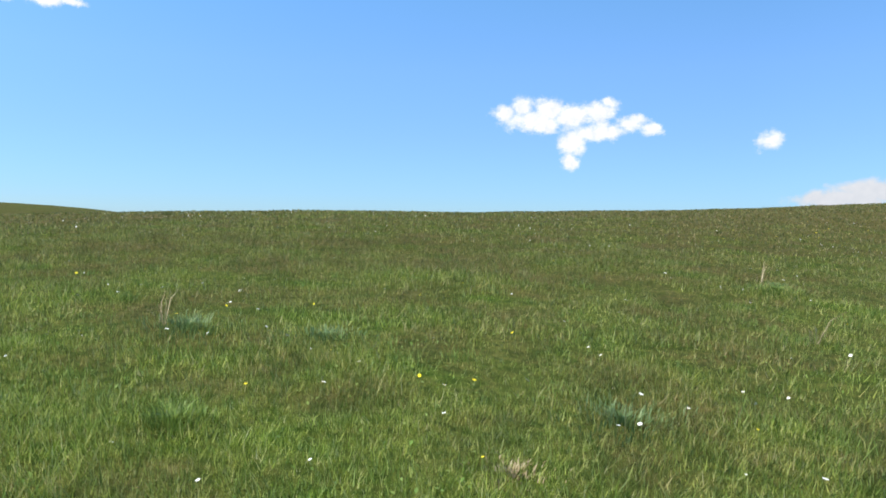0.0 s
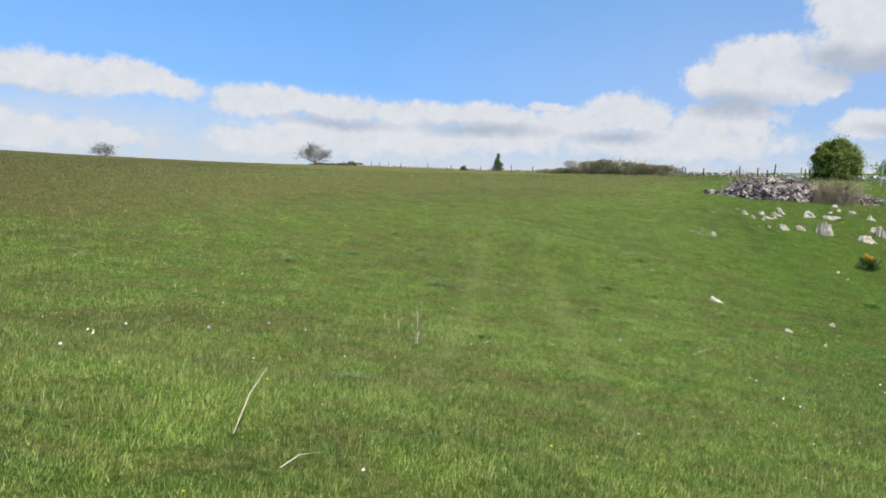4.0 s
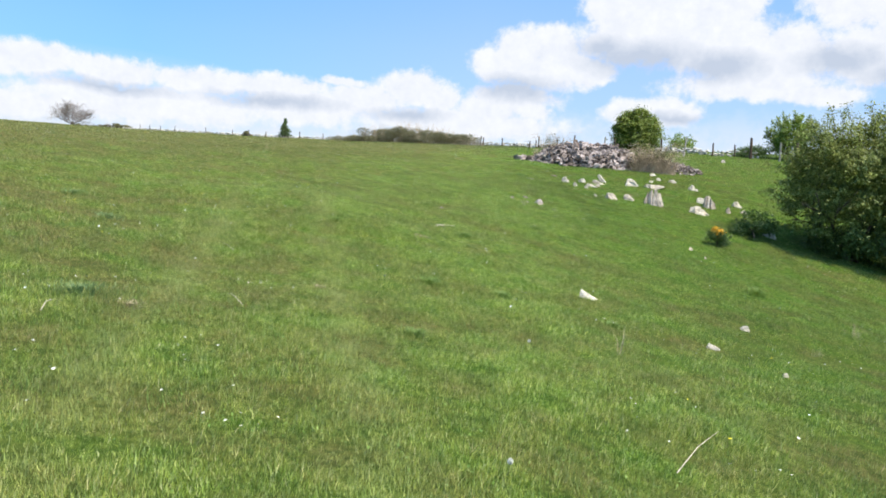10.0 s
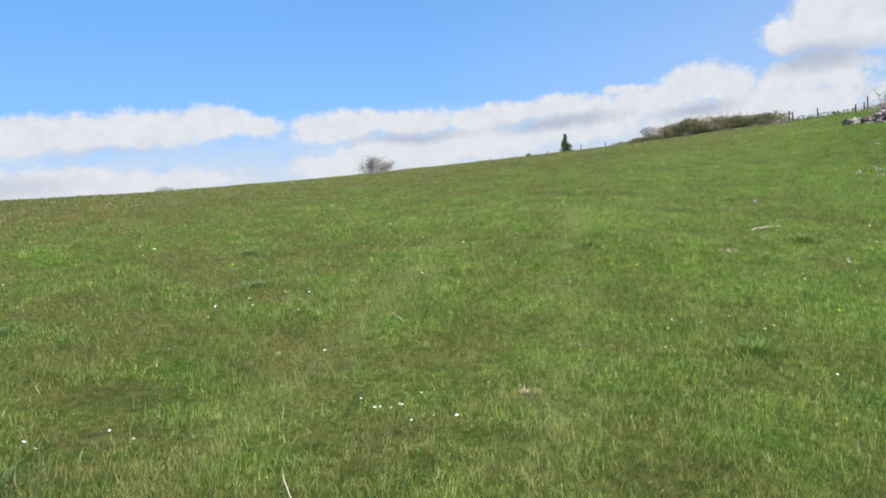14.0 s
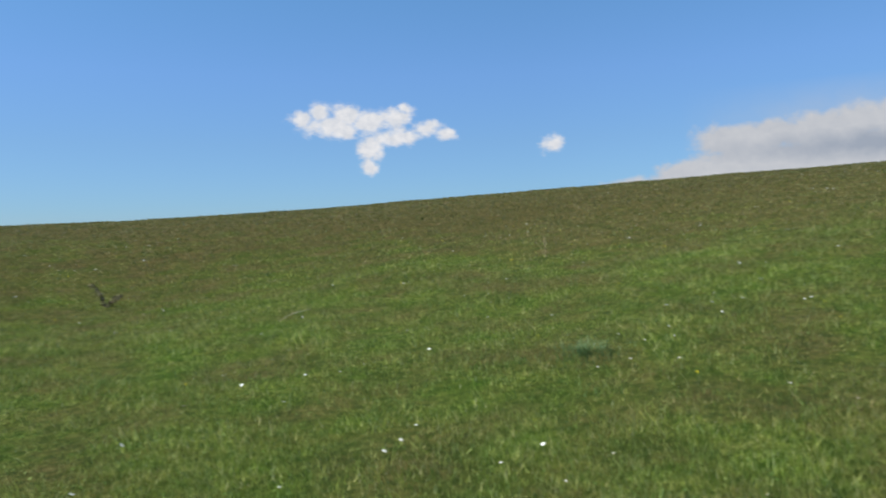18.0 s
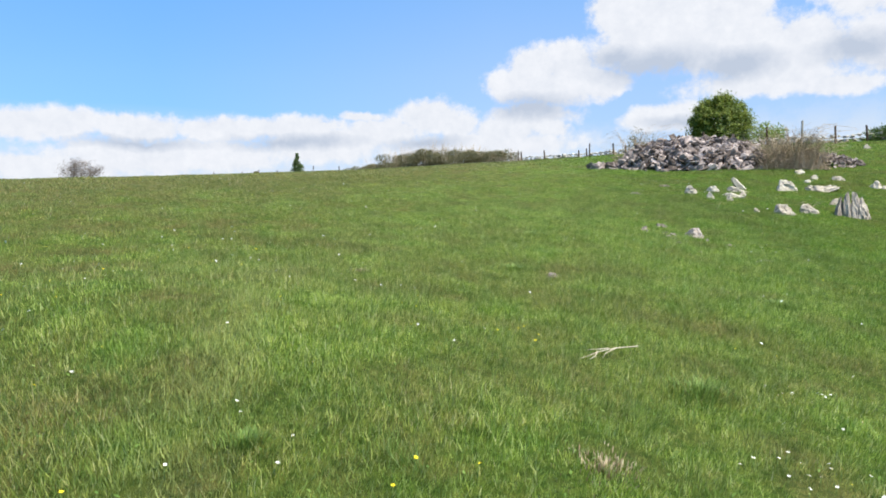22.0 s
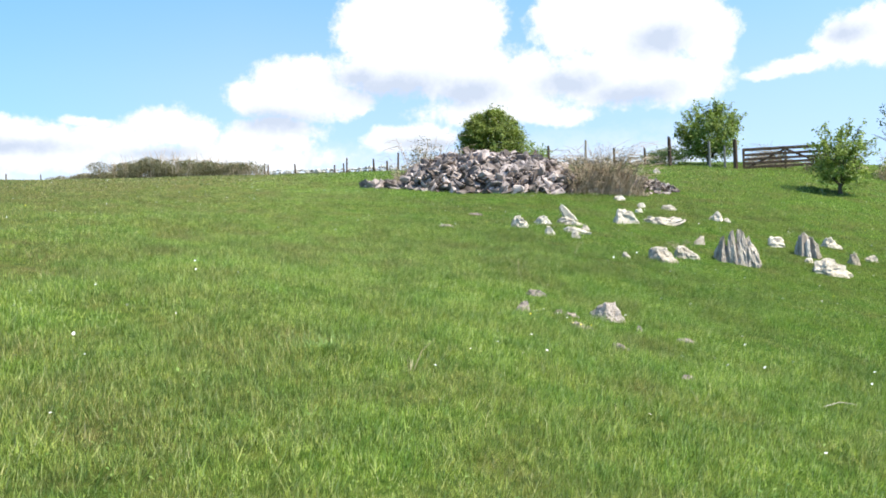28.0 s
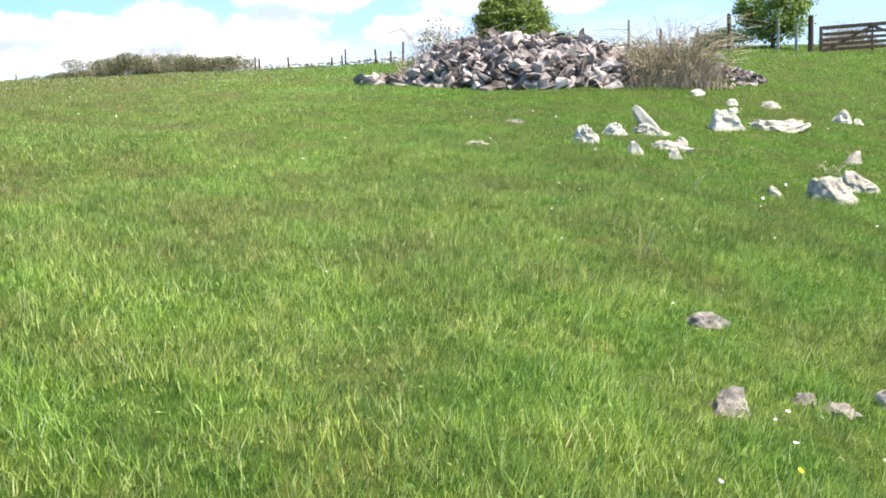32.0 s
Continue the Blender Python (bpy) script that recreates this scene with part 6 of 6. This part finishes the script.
part("sedge_heads", sedge_heads([(36.5, -14.95, 0.17, 90), (36.2, -15.55, 0.16, 60), (36.1, -15.1, 0.4, 50), (33.5, -15.6, 0.6, 40), (27.0, -9.0, 1.6, 120), (21.0, -6.0, 2.0, 120), (14.0, -4.0, 2.0, 120), (6.5, -0.5, 2.0, 120)], 83), grass, "narrow dark sedge heads above the blades")["kind"] = "stuff"
part("tuft_scatter", scattered_clumps(1500, 81), grass, "small darker tufts among the pale blades")["kind"] = "stuff"
STRAWY = "dry straw-coloured grass tuft"
for i, (x, y, w, h) in enumerate([(18.74, -3.81, 0.45, 0.05), (20.88, -6.4, 0.5, 0.05), (25.55, -9.95, 0.7, 0.06), (31.2, -10.3, 0.6, 0.05), (0.6, 3.1, 0.6, 0.05)]):
    tussock(x, y, w, h, int(330 * w), STRAW, "low patch of dry brown grass", 480 + i, "dry_patch")
for i, (x, y, w, h) in enumerate([(12.57, -2.04, 0.1, 0.26), (14.9, -2.35, 0.12, 0.4), (13.93, -2.23, 0.18, 0.5), (13.4, -2.6, 0.1, 0.3), (21.2, -18.4, 0.7, 0.35), (19.7, -15.3, 0.4, 0.25), (18.13, -9.67, 0.12, 0.42), (33.9, -14.9, 0.05, 0.3), (4.79, 9.31, 0.15, 0.35),
                                  (-1.72, 5.64, 0.2, 0.3), (37.12, -19.65, 0.05, 0.42), (38.4, -22.6, 0.05, 0.3), (3.6, 5.9, 0.15, 0.35), (23.2, 6.0, 0.05, 0.45), (29.7, -20.0, 0.1, 0.35), (45.4, -10.7, 0.03, 0.7), (45.4, -10.4, 0.03, 0.55)]):
    tussock(x, y, w, h, int(4 + 28 * w), STRAW, STRAWY, 500 + i, "straw_tuft")

weed = thing("dead_weed", pose(15.9, 8.9, level(15.9, 8.9), 0, 0, -27), "dark withered dock with two spreading stalks", "weed")
wr = random.Random(6)
for bend, tall in ((-0.26, 0.42), (0.32, 0.2)):
    st = Strands(5)
    st.tube([Vector((0, 0, -0.05)), Vector((bend * 0.25, 0.02, tall * 0.4)), Vector((bend * 0.8, 0.03, tall * 0.8)), Vector((bend, 0, tall))], [0.022, 0.018, 0.014, 0.006])
    stalk = part("stalk", st.mesh("stalk", DARK_TWIG), weed)
    c = [(bend * (0.15 + q * q * 0.9), wr.uniform(-0.03, 0.03), tall * q) for q in (0.2, 0.4, 0.6, 0.75, 0.9)]
    part("seed_head", leaf_cloud("seed_head", c, [(0.05, 0.05, 0.06)] * 5, 110, 0.05, BRAMBLE_LEAF, 7), stalk)

# a bleached branch and loose straws on the grass
st = Strands(5)
for way in ([(0.04, -0.5, 0.06), (0.01, -0.25, 0.07), (-0.02, -0.04, 0.06), (-0.07, 0.06, 0.05), (-0.14, 0.23, 0.04)], [(0.03, -0.2, 0.07), (0.05, -0.1, 0.07), (0.08, 0.02, 0.07)], [(0.01, -0.25, 0.07), (-0.06, -0.1, 0.05), (-0.14, -0.01, 0.03)], [(-0.02, -0.04, 0.06), (-0.1, 0.04, 0.04), (-0.15, 0.13, 0.03)]):
    st.tube([Vector(p) for p in way], [0.0065 - 0.0045 * i / (len(way) - 1) for i in range(len(way))])
thing("fallen_branch", pose(27.6, -11.24, level(27.6, -11.24)), "bleached forked branch lying on the grass", "branch", data=st.mesh("fallen_branch", PALE_TWIG))
for ax, ay, bx, by, lift in [(14.38, -7.25, 14.95, -8.2, 0.06), (12.9, -3.1, 13.18, -3.45, 0.03), (12.35, -2.02, 12.7, -2.1, 0.12), (13.34, -1.86, 13.6, -1.88, 0.12), (14.05, -1.7, 14.3, -1.71, 0.12), (7.03, -0.14, 7.7, -0.3, 0.3), (6.05, 1.46, 5.85, 1.1, 0.02),
                             (6.42, -0.48, 6.68, -0.73, 0.02), (5.94, 3.23, 6.31, 3.21, 0.02), (18.23, -3.02, 18.43, -3.12, 0.04), (32.02, -17.54, 31.86, -17.78, 0.03), (19.0, -5.0, 19.3, -4.9, 0.05), (22.9, -5.5, 23.1, -5.3, 0.05), (18.5, 4.5, 18.9, 4.3, 0.1)]:
    s1 = Strands(4)
    za, zb = level(ax, ay) + 0.05, level(bx, by) + 0.07 + lift
    s1.tube([Vector((0, 0, 0)), Vector(((bx - ax) / 2, (by - ay) / 2 + 0.015, (zb - za) / 2 + 0.03)), Vector((bx - ax, by - ay, zb - za))], [0.0045, 0.004, 0.002])
    thing("straw", Matrix.Translation((ax, ay, za)), "single dry straw lying on the grass", "straw", "loose straws", data=s1.mesh("straw", PALE_TWIG))

# dead bracken stems behind the white boulder
st = Strands(4)
br = random.Random(19)
for _ in range(9):
    a, ln = br.uniform(0, 2 * pi), br.uniform(0.25, 0.5)
    st.tube([Vector((br.uniform(-0.12, 0.12), br.uniform(-0.12, 0.12), -0.02)), Vector((cos(a) * ln * 0.5, sin(a) * ln * 0.5, br.uniform(0.1, 0.22))), Vector((cos(a) * ln, sin(a) * ln, br.uniform(0.03, 0.16)))], [0.006, 0.005, 0.002])
thing("dead_bracken", pose(38.1, -25.8, level(38.1, -25.8)), "few dead brown bracken stems behind a white boulder", "weed", data=st.mesh("dead_bracken", TWIG))


def seed_ball(name, mat):
    """A dandelion's round head of many fine parachutes."""
    v, f = [], []
    sr = random.Random(3)
    for i in range(90):
        d = Vector((sr.gauss(0, 1), sr.gauss(0, 1), sr.gauss(0, 1))).normalized()
        u = d.orthogonal().normalized() * 0.2
        w = d.cross(u)
        o = len(v)
        v.extend([d * 0.25, d * 0.9 + u, d * 1.0 + w, d * 0.9 - u, d * 1.0 - w])
        f.extend([(o, o + 1, o + 3), (o + 1, o + 2, o + 3), (o + 1, o + 3, o + 4)])
    return mesh_from(name, v, f, mat)


SEED_DOWN = plain_material("seed_down", (0.62, 0.62, 0.56), 0.9)
ball, seed_heart = seed_ball("seed_head", SEED_DOWN), dome("seed_heart", CENTRE, 0.3)
for x, y, tall in [(14.3, -5.82, 0.12), (18.04, -8.22, 0.12), (11.67, 0.73, 0.1), (12.81, 0.07, 0.1)]:
    clock = thing("dandelion_clock", upright(x, y), "grey round dandelion seed head on a thin stem", "flower", "dandelion seed heads")
    part("stem", stem_mesh, clock, m=Matrix.Diagonal((1.3, 1.3, tall, 1)))
    part("seed_head", ball, clock, m=pose(0, 0, tall) @ Matrix.Diagonal((0.02, 0.02, 0.02, 1)))
    part("heart", seed_heart, clock, m=pose(0, 0, tall) @ Matrix.Diagonal((0.02, 0.02, 0.02, 1)))
